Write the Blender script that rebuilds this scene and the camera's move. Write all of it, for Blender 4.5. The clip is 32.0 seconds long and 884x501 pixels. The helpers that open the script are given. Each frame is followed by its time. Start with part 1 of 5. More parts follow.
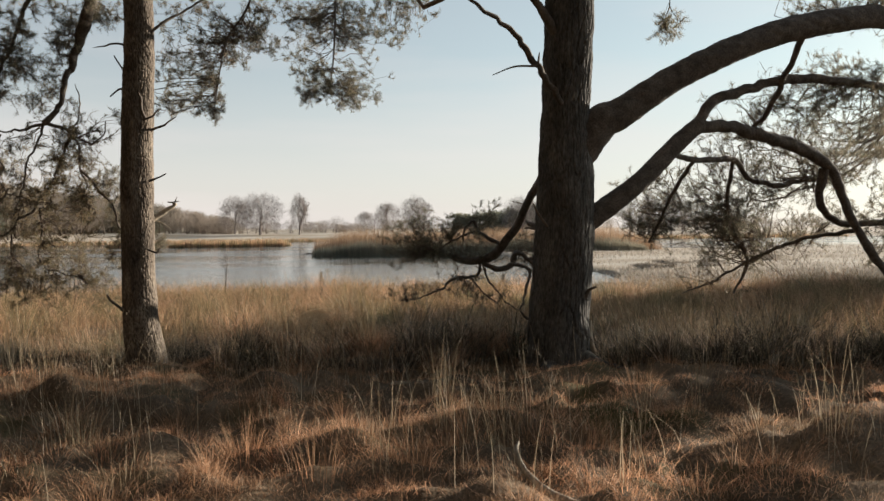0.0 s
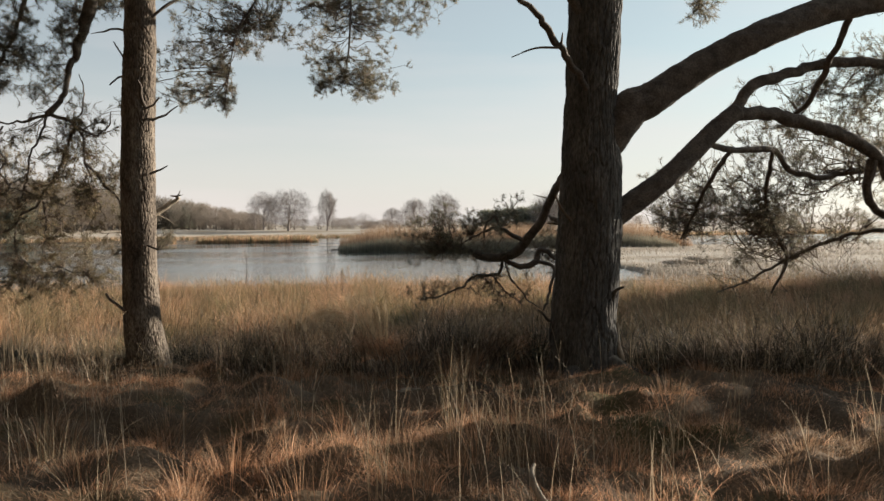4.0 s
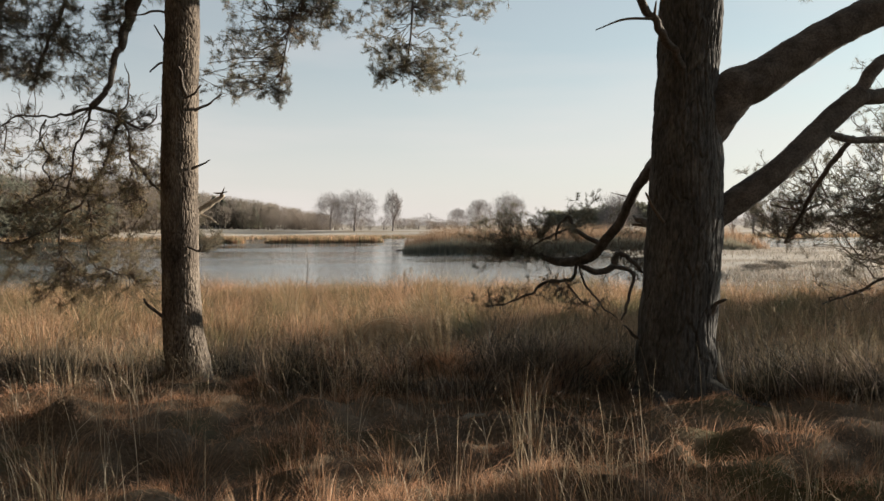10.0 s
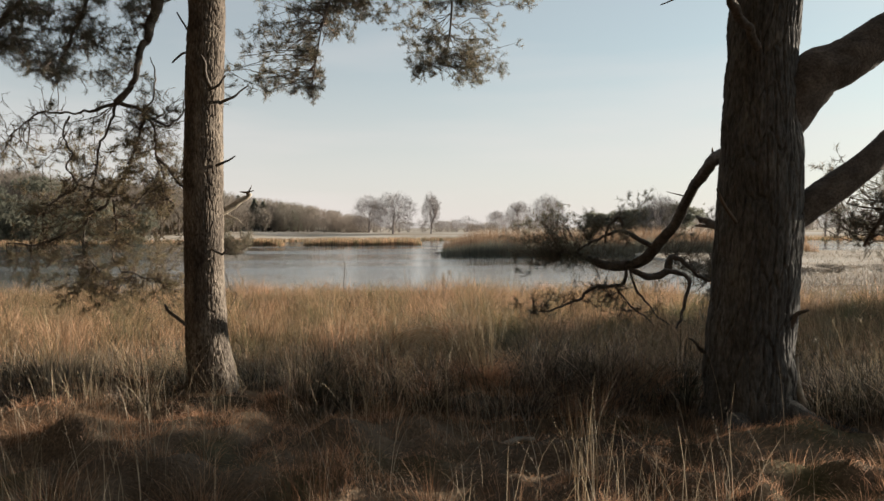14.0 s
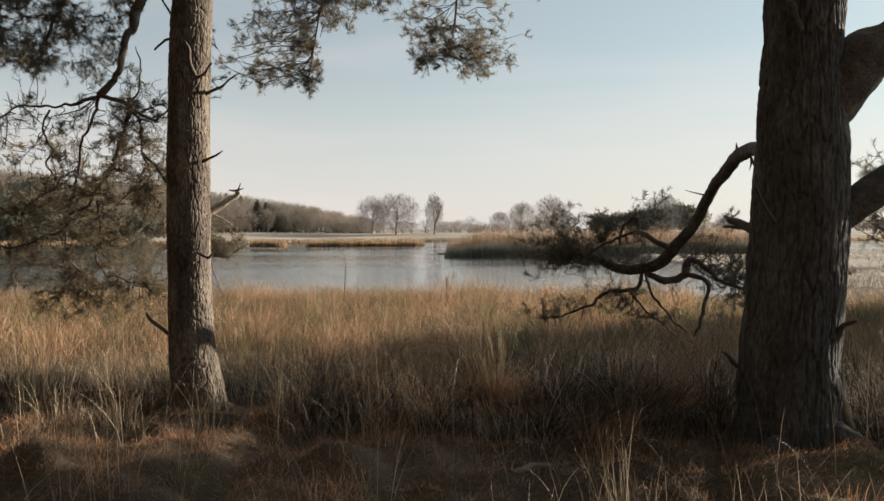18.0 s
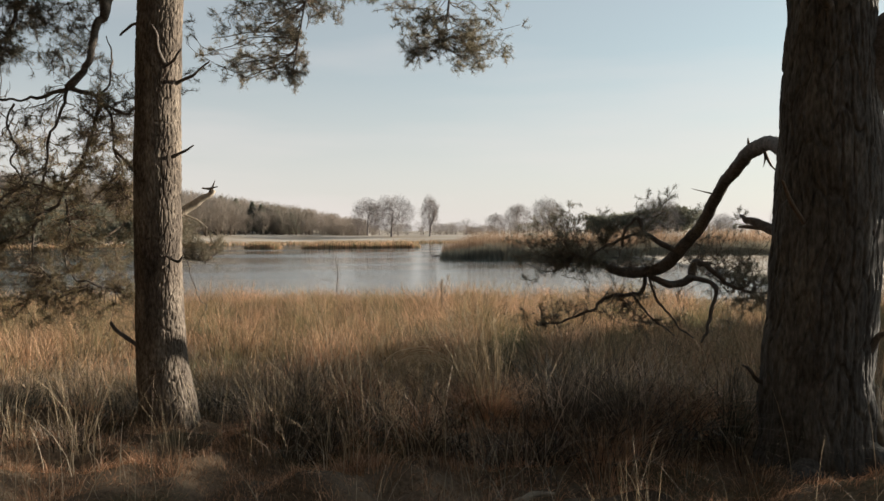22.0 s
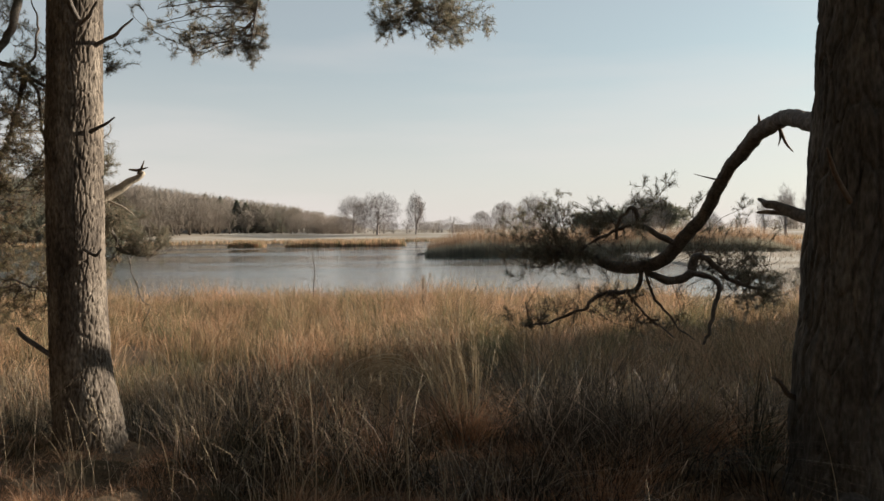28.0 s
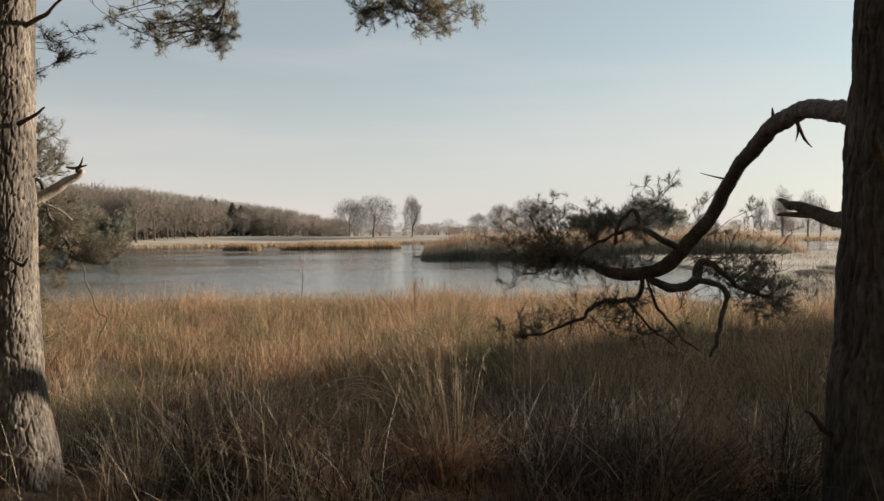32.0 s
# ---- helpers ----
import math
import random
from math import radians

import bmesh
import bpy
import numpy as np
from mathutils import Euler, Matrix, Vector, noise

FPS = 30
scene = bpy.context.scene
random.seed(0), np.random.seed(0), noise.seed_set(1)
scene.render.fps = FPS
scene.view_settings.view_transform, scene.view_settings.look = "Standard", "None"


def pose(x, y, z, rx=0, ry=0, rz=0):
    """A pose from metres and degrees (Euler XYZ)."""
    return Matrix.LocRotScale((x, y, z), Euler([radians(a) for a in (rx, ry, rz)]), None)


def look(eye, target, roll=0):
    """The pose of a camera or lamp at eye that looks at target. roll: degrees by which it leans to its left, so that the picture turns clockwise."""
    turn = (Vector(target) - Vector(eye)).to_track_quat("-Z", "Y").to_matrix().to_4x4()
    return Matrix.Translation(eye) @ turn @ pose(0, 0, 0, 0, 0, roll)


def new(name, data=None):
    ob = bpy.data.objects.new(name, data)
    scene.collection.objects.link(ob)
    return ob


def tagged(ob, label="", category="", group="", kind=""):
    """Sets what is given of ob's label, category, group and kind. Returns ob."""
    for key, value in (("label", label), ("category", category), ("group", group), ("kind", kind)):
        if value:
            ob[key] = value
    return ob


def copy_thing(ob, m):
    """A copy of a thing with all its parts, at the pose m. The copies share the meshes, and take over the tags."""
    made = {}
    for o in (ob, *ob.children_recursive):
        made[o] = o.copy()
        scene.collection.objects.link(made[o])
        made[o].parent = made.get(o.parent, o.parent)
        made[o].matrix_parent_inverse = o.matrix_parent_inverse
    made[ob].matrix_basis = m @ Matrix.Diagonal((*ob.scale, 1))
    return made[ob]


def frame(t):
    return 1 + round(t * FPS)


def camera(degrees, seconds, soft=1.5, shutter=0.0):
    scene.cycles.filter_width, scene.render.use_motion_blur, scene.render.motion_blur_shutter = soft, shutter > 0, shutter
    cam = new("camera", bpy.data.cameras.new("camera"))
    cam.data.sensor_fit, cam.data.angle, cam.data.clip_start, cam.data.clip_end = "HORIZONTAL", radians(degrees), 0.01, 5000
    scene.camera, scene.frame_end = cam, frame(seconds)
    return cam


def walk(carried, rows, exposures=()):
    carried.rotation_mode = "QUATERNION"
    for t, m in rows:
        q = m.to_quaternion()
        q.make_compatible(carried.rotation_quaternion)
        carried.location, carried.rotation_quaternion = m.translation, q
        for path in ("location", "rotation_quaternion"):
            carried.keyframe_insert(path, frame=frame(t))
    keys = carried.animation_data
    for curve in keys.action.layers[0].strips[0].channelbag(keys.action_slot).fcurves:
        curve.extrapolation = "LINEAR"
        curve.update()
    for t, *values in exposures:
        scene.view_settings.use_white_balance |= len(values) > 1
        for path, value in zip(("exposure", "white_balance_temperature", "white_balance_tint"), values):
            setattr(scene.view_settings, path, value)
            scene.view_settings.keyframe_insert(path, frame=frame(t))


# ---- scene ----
cam = camera(58.5, 32.0)
PATH = [
    (0, (-0.066, -0.301, 1.22), (0.293, 1.666, 1.173), -0.6),
    (0.5, (-0.042, -0.258, 1.22), (0.307, 1.711, 1.173), -0.6),
    (1, (-0.014, -0.201, 1.212), (0.327, 1.77, 1.166), -0.5),
    (1.5, (0.003, -0.152, 1.213), (0.336, 1.819, 1.165), -0.5),
    (2, (0.026, -0.097, 1.211), (0.352, 1.875, 1.163), -0.4),
    (2.5, (0.051, -0.042, 1.206), (0.37, 1.932, 1.157), -0.4),
    (3, (0.078, 0.014, 1.207), (0.39, 1.989, 1.155), -0.4),
    (3.5, (0.099, 0.078, 1.209), (0.402, 2.054, 1.154), -0.5),
    (5.5, (0.156, 0.322, 1.22), (0.391, 2.307, 1.167), -0.4),
    (6, (0.167, 0.39, 1.219), (0.384, 2.378, 1.168), -0.3),
    (6.5, (0.177, 0.461, 1.222), (0.374, 2.451, 1.171), -0.3),
    (7, (0.178, 0.523, 1.225), (0.362, 2.514, 1.173), -0.2),
    (7.5, (0.18, 0.589, 1.223), (0.355, 2.581, 1.171), -0.2),
    (8, (0.185, 0.641, 1.218), (0.352, 2.633, 1.168), -0.1),
    (8.5, (0.183, 0.726, 1.214), (0.344, 2.719, 1.164), -0.2),
    (9, (0.186, 0.797, 1.217), (0.337, 2.79, 1.165), -0.3),
    (9.5, (0.193, 0.867, 1.212), (0.332, 2.862, 1.161), -0.3),
    (10, (0.197, 0.932, 1.218), (0.323, 2.927, 1.165), -0.3),
    (10.5, (0.198, 1.001, 1.214), (0.311, 2.997, 1.162), -0.3),
    (11, (0.199, 1.075, 1.212), (0.299, 3.072, 1.16), -0.3),
    (11.5, (0.197, 1.146, 1.217), (0.277, 3.143, 1.165), -0.3),
    (12, (0.197, 1.215, 1.214), (0.26, 3.213, 1.163), -0.2),
    (12.5, (0.196, 1.27, 1.216), (0.246, 3.269, 1.165), -0.3),
    (13, (0.199, 1.338, 1.217), (0.239, 3.337, 1.165), -0.3),
    (13.5, (0.2, 1.403, 1.215), (0.233, 3.402, 1.166), -0.3),
    (14, (0.197, 1.464, 1.21), (0.226, 3.463, 1.164), -0.3),
    (14.5, (0.198, 1.522, 1.209), (0.224, 3.521, 1.164), -0.3),
    (16.5, (0.19, 1.763, 1.21), (0.211, 3.763, 1.165), -0.3),
    (17, (0.187, 1.821, 1.216), (0.207, 3.821, 1.171), -0.3),
    (17.5, (0.189, 1.885, 1.216), (0.209, 3.885, 1.171), -0.3),
    (18, (0.19, 1.949, 1.216), (0.211, 3.949, 1.172), -0.3),
    (18.5, (0.196, 2.007, 1.218), (0.218, 4.007, 1.176), -0.4),
    (19, (0.202, 2.068, 1.214), (0.226, 4.067, 1.173), -0.4),
    (19.5, (0.204, 2.127, 1.211), (0.229, 4.127, 1.171), -0.4),
    (20, (0.208, 2.181, 1.208), (0.232, 4.18, 1.169), -0.3),
    (20.5, (0.209, 2.235, 1.212), (0.236, 4.234, 1.171), -0.4),
    (21, (0.212, 2.292, 1.214), (0.241, 4.292, 1.175), -0.4),
    (21.5, (0.216, 2.343, 1.215), (0.247, 4.342, 1.176), -0.4),
    (22, (0.223, 2.396, 1.211), (0.255, 4.395, 1.172), -0.4),
    (22.5, (0.228, 2.451, 1.199), (0.262, 4.45, 1.16), -0.4),
    (23, (0.232, 2.513, 1.191), (0.269, 4.512, 1.15), -0.4),
    (23.5, (0.234, 2.574, 1.183), (0.275, 4.573, 1.143), -0.4),
    (24, (0.239, 2.633, 1.18), (0.283, 4.632, 1.139), -0.4),
    (24.5, (0.24, 2.692, 1.174), (0.286, 4.691, 1.136), -0.4),
    (25, (0.241, 2.749, 1.173), (0.291, 4.748, 1.135), -0.4),
    (25.5, (0.247, 2.816, 1.168), (0.301, 4.815, 1.13), -0.5),
    (27.5, (0.31, 3.088, 1.157), (0.374, 5.086, 1.117), -0.6),
    (28, (0.335, 3.153, 1.155), (0.401, 5.151, 1.111), -0.6),
    (28.5, (0.353, 3.219, 1.156), (0.421, 5.217, 1.113), -0.6),
    (29, (0.368, 3.283, 1.156), (0.437, 5.281, 1.114), -0.6),
    (29.5, (0.384, 3.35, 1.156), (0.454, 5.349, 1.114), -0.6),
    (30, (0.4, 3.42, 1.154), (0.471, 5.419, 1.112), -0.6),
    (30.5, (0.413, 3.485, 1.154), (0.484, 5.483, 1.114), -0.6),
    (31, (0.425, 3.545, 1.157), (0.497, 5.543, 1.118), -0.5),
    (31.5, (0.437, 3.61, 1.161), (0.511, 5.609, 1.123), -0.6),
    (32, (0.445, 3.675, 1.17), (0.519, 5.673, 1.132), -0.7),
]
walk(cam, [(t, look(eye, target, roll)) for t, eye, target, roll in PATH], [(0, 1.14), (12, 1.1), (29, 1.03), (32, 0.97)])

# ---- light ----
SUN_EL, SUN_AZ = radians(14), radians(66)  # azimuth from +y towards +x
sun_way = Vector((math.sin(SUN_AZ) * math.cos(SUN_EL), math.cos(SUN_AZ) * math.cos(SUN_EL), math.sin(SUN_EL)))
world = bpy.data.worlds.new("winter_sky")
scene.world = world
world.use_nodes = True
wn, wl = world.node_tree.nodes, world.node_tree.links
wn.clear()
sky = wn.new("ShaderNodeTexSky")
sky.sky_type, sky.sun_disc = "NISHITA", False
sky.sun_elevation, sky.sun_rotation = SUN_EL, SUN_AZ
sky.air_density, sky.dust_density, sky.ozone_density, sky.altitude = 1.0, 0.95, 1.5, 0
back = wn.new("ShaderNodeBackground")
back.inputs["Strength"].default_value = 0.065
wout = wn.new("ShaderNodeOutputWorld")
# a thin veil of high cloud lies over the blue, with a few faint wisps
wco = wn.new("ShaderNodeTexCoord")
wmp = wn.new("ShaderNodeMapping")
wmp.inputs["Scale"].default_value, wmp.inputs["Rotation"].default_value = (1.0, 1.6, 7.0), (0.12, 0.1, 0.5)
wl.new(wco.outputs["Generated"], wmp.inputs[0])
wnoise = wn.new("ShaderNodeTexNoise")
wnoise.inputs["Scale"].default_value, wnoise.inputs["Detail"].default_value = 2.2, 7
wl.new(wmp.outputs[0], wnoise.inputs["Vector"])
wisp = wn.new("ShaderNodeMapRange")
wisp.inputs[1].default_value, wisp.inputs[2].default_value, wisp.inputs[3].default_value, wisp.inputs[4].default_value = 0.44, 0.74, 0.3, 0.47
wl.new(wnoise.outputs[0], wisp.inputs[0])
veil = wn.new("ShaderNodeMix")
veil.data_type = "RGBA"
veil.inputs[7].default_value = (6.35, 5.75, 5.55, 1)
split = wn.new("ShaderNodeSeparateXYZ")
wl.new(wco.outputs["Generated"], split.inputs[0])
haze = wn.new("ShaderNodeMapRange")
haze.interpolation_type = "SMOOTHSTEP"
haze.inputs[1].default_value, haze.inputs[2].default_value, haze.inputs[3].default_value, haze.inputs[4].default_value = 0.0, 0.24, 0.45, 0.0
wl.new(split.outputs["Z"], haze.inputs[0])
# high cloud is seen through ever less depth towards the zenith
depth = wn.new("ShaderNodeMapRange")
depth.interpolation_type = "SMOOTHSTEP"
depth.inputs[1].default_value, depth.inputs[2].default_value, depth.inputs[3].default_value, depth.inputs[4].default_value = 0.2, 0.75, 1.0, 0.35
wl.new(split.outputs["Z"], depth.inputs[0])
thin = wn.new("ShaderNodeMath")
thin.operation = "MULTIPLY"
wl.new(wisp.outputs[0], thin.inputs[0])
wl.new(depth.outputs[0], thin.inputs[1])
both = wn.new("ShaderNodeMath")
both.operation, both.use_clamp = "ADD", True
wl.new(thin.outputs[0], both.inputs[0])
wl.new(haze.outputs[0], both.inputs[1])
wl.new(both.outputs[0], veil.inputs[0])
cool = wn.new("ShaderNodeMix")
cool.data_type, cool.blend_type = "RGBA", "MULTIPLY"
cool.inputs[0].default_value, cool.inputs[7].default_value = 1.0, (0.76, 0.955, 0.945, 1)
pale = wn.new("ShaderNodeHueSaturation")
pale.inputs["Saturation"].default_value = 0.66
wl.new(sky.outputs[0], pale.inputs["Color"])
wl.new(pale.outputs[0], cool.inputs[6])
wl.new(cool.outputs[2], veil.inputs[6])
wl.new(veil.outputs[2], back.inputs["Color"])
wl.new(back.outputs[0], wout.inputs["Surface"])
sun = new("sun", bpy.data.lights.new("sun", "SUN"))
sun.data.energy, sun.data.angle, sun.data.color = 5.0, radians(0.6), (1.0, 0.88, 0.73)
sun.matrix_world = look(sun_way * 60, (0, 0, 0))


# ---- materials ----
def ramp(nt, fac, stops):
    n = nt.nodes.new("ShaderNodeValToRGB")
    while len(n.color_ramp.elements) < len(stops):
        n.color_ramp.elements.new(0.5)
    for e, (at, col) in zip(n.color_ramp.elements, stops):
        e.position, e.color = at, (*col, 1)
    nt.links.new(fac, n.inputs[0])
    return n.outputs[0]


def noise_tex(nt, scale, detail=4, stretch=(1, 1, 1), rough=0.55):
    co = nt.nodes.new("ShaderNodeTexCoord")
    mp = nt.nodes.new("ShaderNodeMapping")
    mp.inputs["Scale"].default_value = stretch
    nt.links.new(co.outputs["Object"], mp.inputs[0])
    n = nt.nodes.new("ShaderNodeTexNoise")
    n.inputs["Scale"].default_value, n.inputs["Detail"].default_value, n.inputs["Roughness"].default_value = scale, detail, rough
    nt.links.new(mp.outputs[0], n.inputs["Vector"])
    return n.outputs[0]


def blend(nt, a, b, fac, kind="MIX"):
    n = nt.nodes.new("ShaderNodeMix")
    n.data_type, n.blend_type = "RGBA", kind
    if isinstance(fac, float):
        n.inputs[0].default_value = fac
    else:
        nt.links.new(fac, n.inputs[0])
    for s, v in ((6, a), (7, b)):
        if isinstance(v, tuple):
            n.inputs[s].default_value = (*v, 1)
        else:
            nt.links.new(v, n.inputs[s])
    return n.outputs[2]


def base_mat(name):
    m = bpy.data.materials.new(name)
    m.use_nodes = True
    nt = m.node_tree
    return m, nt, nt.nodes["Principled BSDF"]


def surface(name, stops, scale, rough=0.85, bump=0.3, fine=6, stretch=(1, 1, 1), tone=((0.7, 0.7, 0.7), (1.15, 1.15, 1.15)), dist=0.01):
    """Colour from broad noise, tinted by fine grain, with fine relief."""
    m, nt, bs = base_mat(name)
    col = ramp(nt, noise_tex(nt, scale, 5, stretch), stops)
    grain = noise_tex(nt, scale * fine, 6, stretch)
    col = blend(nt, col, ramp(nt, grain, ((0.3, tone[0]), (0.7, tone[1]))), 1.0, "MULTIPLY")
    nt.links.new(col, bs.inputs["Base Color"])
    bs.inputs["Roughness"].default_value = rough
    bs.inputs["Specular IOR Level"].default_value = 0.25
    bp = nt.nodes.new("ShaderNodeBump")
    bp.inputs["Strength"].default_value, bp.inputs["Distance"].default_value = bump, dist
    nt.links.new(grain, bp.inputs["Height"])
    nt.links.new(bp.outputs[0], bs.inputs["Normal"])
    return m


def leafy(name, stops, through_share=0.3, patch=0.6, patches=((0.7, 0.7, 0.7), (1.2, 1.2, 1.2)), gloss=0.15):
    """Blades and needles: each of its own shade, some light passes through."""
    m, nt, bs = base_mat(name)
    geo = nt.nodes.new("ShaderNodeNewGeometry")
    col = ramp(nt, geo.outputs["Random Per Island"], stops)
    col = blend(nt, col, ramp(nt, noise_tex(nt, patch, 3), ((0.35, patches[0]), (0.65, patches[1]))), 1.0, "MULTIPLY")
    nt.links.new(col, bs.inputs["Base Color"])
    bs.inputs["Roughness"].default_value = 0.6
    bs.inputs["Specular IOR Level"].default_value = gloss
    tr = nt.nodes.new("ShaderNodeBsdfTranslucent")
    nt.links.new(col, tr.inputs["Color"])
    mix = nt.nodes.new("ShaderNodeMixShader")
    mix.inputs[0].default_value = through_share
    nt.links.new(bs.outputs[0], mix.inputs[1])
    nt.links.new(tr.outputs[0], mix.inputs[2])
    nt.links.new(mix.outputs[0], nt.nodes["Material Output"].inputs["Surface"])
    return m


M_BARK = surface("pine_bark", ((0.3, (0.08, 0.065, 0.053)), (0.5, (0.16, 0.133, 0.108)), (0.72, (0.3, 0.258, 0.212))), 9, 0.9, 0.6, 8, (1, 1, 0.35), ((0.38, 0.37, 0.36), (1.3, 1.28, 1.26)), 0.006)
M_BARK_DARK = surface("old_pine_bark", ((0.3, (0.064, 0.061, 0.058)), (0.55, (0.118, 0.114, 0.107)), (0.75, (0.185, 0.177, 0.163))), 8, 0.9, 0.8, 8, (1, 1, 0.3), ((0.45, 0.45, 0.45), (1.3, 1.28, 1.26)), 0.008)
M_BOUGH = surface("bough_bark", ((0.3, (0.08, 0.07, 0.062)), (0.55, (0.14, 0.122, 0.106)), (0.75, (0.21, 0.18, 0.153))), 9, 0.85, 0.6, 7, (1, 1, 1), ((0.55, 0.54, 0.53), (1.25, 1.22, 1.2)))
M_TWIG = surface("twig_bark", ((0.3, (0.09, 0.068, 0.052)), (0.7, (0.2, 0.148, 0.108))), 14, 0.85, 0.2)
M_DEAD = surface("bare_wood", ((0.3, (0.24, 0.2, 0.15)), (0.7, (0.46, 0.4, 0.32))), 20, 0.8, 0.4, 5, (1, 1, 0.3))
M_NEEDLE = leafy("pine_needles", ((0.0, (0.11, 0.112, 0.082)), (0.45, (0.195, 0.186, 0.134)), (0.8, (0.3, 0.26, 0.19)), (1.0, (0.42, 0.31, 0.225))), 0.58, 1.5)
M_NEEDLE_BROWN = leafy("browning_pine_needles", ((0.0, (0.13, 0.13, 0.078)), (0.5, (0.25, 0.215, 0.13)), (1.0, (0.4, 0.285, 0.18))), 0.55, 1.2)
# bank grass has its shade put into the colour; shore_grass is the lit tone
M_GRASS = leafy("shade_toned_grass", ((0.0, (0.025, 0.022, 0.017)), (0.5, (0.072, 0.06, 0.046)), (0.82, (0.215, 0.172, 0.132)), (1.0, (0.68, 0.56, 0.455))), 0.3, 1.8, ((0.5, 0.57, 0.5), (1.35, 1.24, 1.2)), 0.3)
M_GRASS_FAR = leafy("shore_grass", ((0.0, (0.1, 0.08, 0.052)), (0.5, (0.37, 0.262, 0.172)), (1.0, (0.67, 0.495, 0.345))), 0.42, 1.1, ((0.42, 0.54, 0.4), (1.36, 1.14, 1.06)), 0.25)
M_LITTER = leafy("dry_brown_grass", ((0.0, (0.14, 0.09, 0.06)), (0.4, (0.43, 0.272, 0.175)), (0.8, (0.74, 0.47, 0.3)), (1.0, (0.86, 0.66, 0.49))), 0.42, 0.9, ((0.5, 0.53, 0.53), (1.25, 1.1, 1.02)))
M_STALK = leafy("straw_stalk", ((0.0, (0.32, 0.245, 0.155)), (1.0, (0.56, 0.45, 0.31))), 0.25)
M_STRAW = leafy("bleached_straw", ((0.0, (0.45, 0.36, 0.25)), (1.0, (0.72, 0.61, 0.46))), 0.3)
M_REED = leafy("reed", ((0.0, (0.2, 0.125, 0.078)), (0.5, (0.35, 0.23, 0.145)), (1.0, (0.48, 0.35, 0.24))), 0.4, 0.08)
M_FROST = leafy("frosted_grass", ((0.0, (0.22, 0.175, 0.13)), (0.4, (0.36, 0.315, 0.265)), (1.0, (0.54, 0.5, 0.455))), 0.3, 0.4)
M_SEDGE = leafy("green_sedge", ((0.0, (0.18, 0.172, 0.13)), (0.6, (0.29, 0.268, 0.205)), (1.0, (0.38, 0.335, 0.26))), 0.45, 0.3)
# far tree colours are lifted to stand in for distance haze
M_FAR_TWIG = surface("hazed_twigs", ((0.3, (0.21, 0.182, 0.17)), (0.7, (0.3, 0.262, 0.245))), 0.4, 0.9, 0.0)
M_FAR_WOOD = leafy("bare_wood_crowns", ((0.0, (0.215, 0.182, 0.156)), (0.5, (0.245, 0.21, 0.182)), (1.0, (0.28, 0.243, 0.212))), 0.65, 0.05, ((0.84, 0.87, 0.84), (1.08, 1.05, 1.03)))
M_FAR_PINE = leafy("far_conifer", ((0.0, (0.165, 0.172, 0.134)), (1.0, (0.275, 0.265, 0.205))), 0.55, 0.1)


def ground_material():
    m, nt, bs = base_mat("heath_ground")
    soil = ramp(nt, noise_tex(nt, 1.3, 6), ((0.3, (0.08, 0.06, 0.044)), (0.5, (0.15, 0.112, 0.078)), (0.7, (0.24, 0.18, 0.125))))
    moss = ramp(nt, noise_tex(nt, 0.7, 4), ((0.52, (0, 0, 0)), (0.68, (1, 1, 1))))
    col = blend(nt, soil, (0.085, 0.08, 0.03), moss)
    grain = noise_tex(nt, 60, 6)
    col = blend(nt, col, ramp(nt, grain, ((0.3, (0.55, 0.55, 0.55)), (0.7, (1.3, 1.25, 1.2)))), 1.0, "MULTIPLY")
    co = nt.nodes.new("ShaderNodeTexCoord")
    sp = nt.nodes.new("ShaderNodeSeparateXYZ")
    nt.links.new(co.outputs["Object"], sp.inputs[0])
    far = nt.nodes.new("ShaderNodeMapRange")
    far.inputs[1].default_value, far.inputs[2].default_value = 25, 33
    nt.links.new(sp.outputs["Y"], far.inputs[0])
    field = ramp(nt, noise_tex(nt, 0.12, 6, (0.5, 1, 1)), ((0.35, (0.28, 0.23, 0.17)), (0.5, (0.38, 0.33, 0.27)), (0.68, (0.5, 0.46, 0.4))))
    nt.links.new(blend(nt, col, field, far.outputs[0]), bs.inputs["Base Color"])
    bs.inputs["Roughness"].default_value = 0.95
    bs.inputs["Specular IOR Level"].default_value = 0.15
    bp = nt.nodes.new("ShaderNodeBump")
    bp.inputs["Strength"].default_value, bp.inputs["Distance"].default_value = 0.6, 0.02
    nt.links.new(grain, bp.inputs["Height"])
    nt.links.new(bp.outputs[0], bs.inputs["Normal"])
    return m


def water_material():
    m, nt, bs = base_mat("lake_water")
    bs.inputs["Base Color"].default_value = (0.03, 0.038, 0.04, 1)
    bs.inputs["IOR"].default_value = 1.33
    bs.inputs["Specular IOR Level"].default_value = 0.5
    wind = noise_tex(nt, 0.06, 4, (0.5, 1.6, 1))
    rg = nt.nodes.new("ShaderNodeMapRange")
    rg.inputs[1].default_value, rg.inputs[2].default_value, rg.inputs[3].default_value, rg.inputs[4].default_value = 0.4, 0.62, 0.04, 0.16
    nt.links.new(wind, rg.inputs[0])
    nt.links.new(rg.outputs[0], bs.inputs["Roughness"])
    rip = noise_tex(nt, 2.6, 5, (0.4, 1.6, 1))
    bp = nt.nodes.new("ShaderNodeBump")
    bp.inputs["Strength"].default_value, bp.inputs["Distance"].default_value = 0.32, 0.03
    nt.links.new(rip, bp.inputs["Height"])
    nt.links.new(bp.outputs[0], bs.inputs["Normal"])
    return m


M_GROUND, M_WATER = ground_material(), water_material()


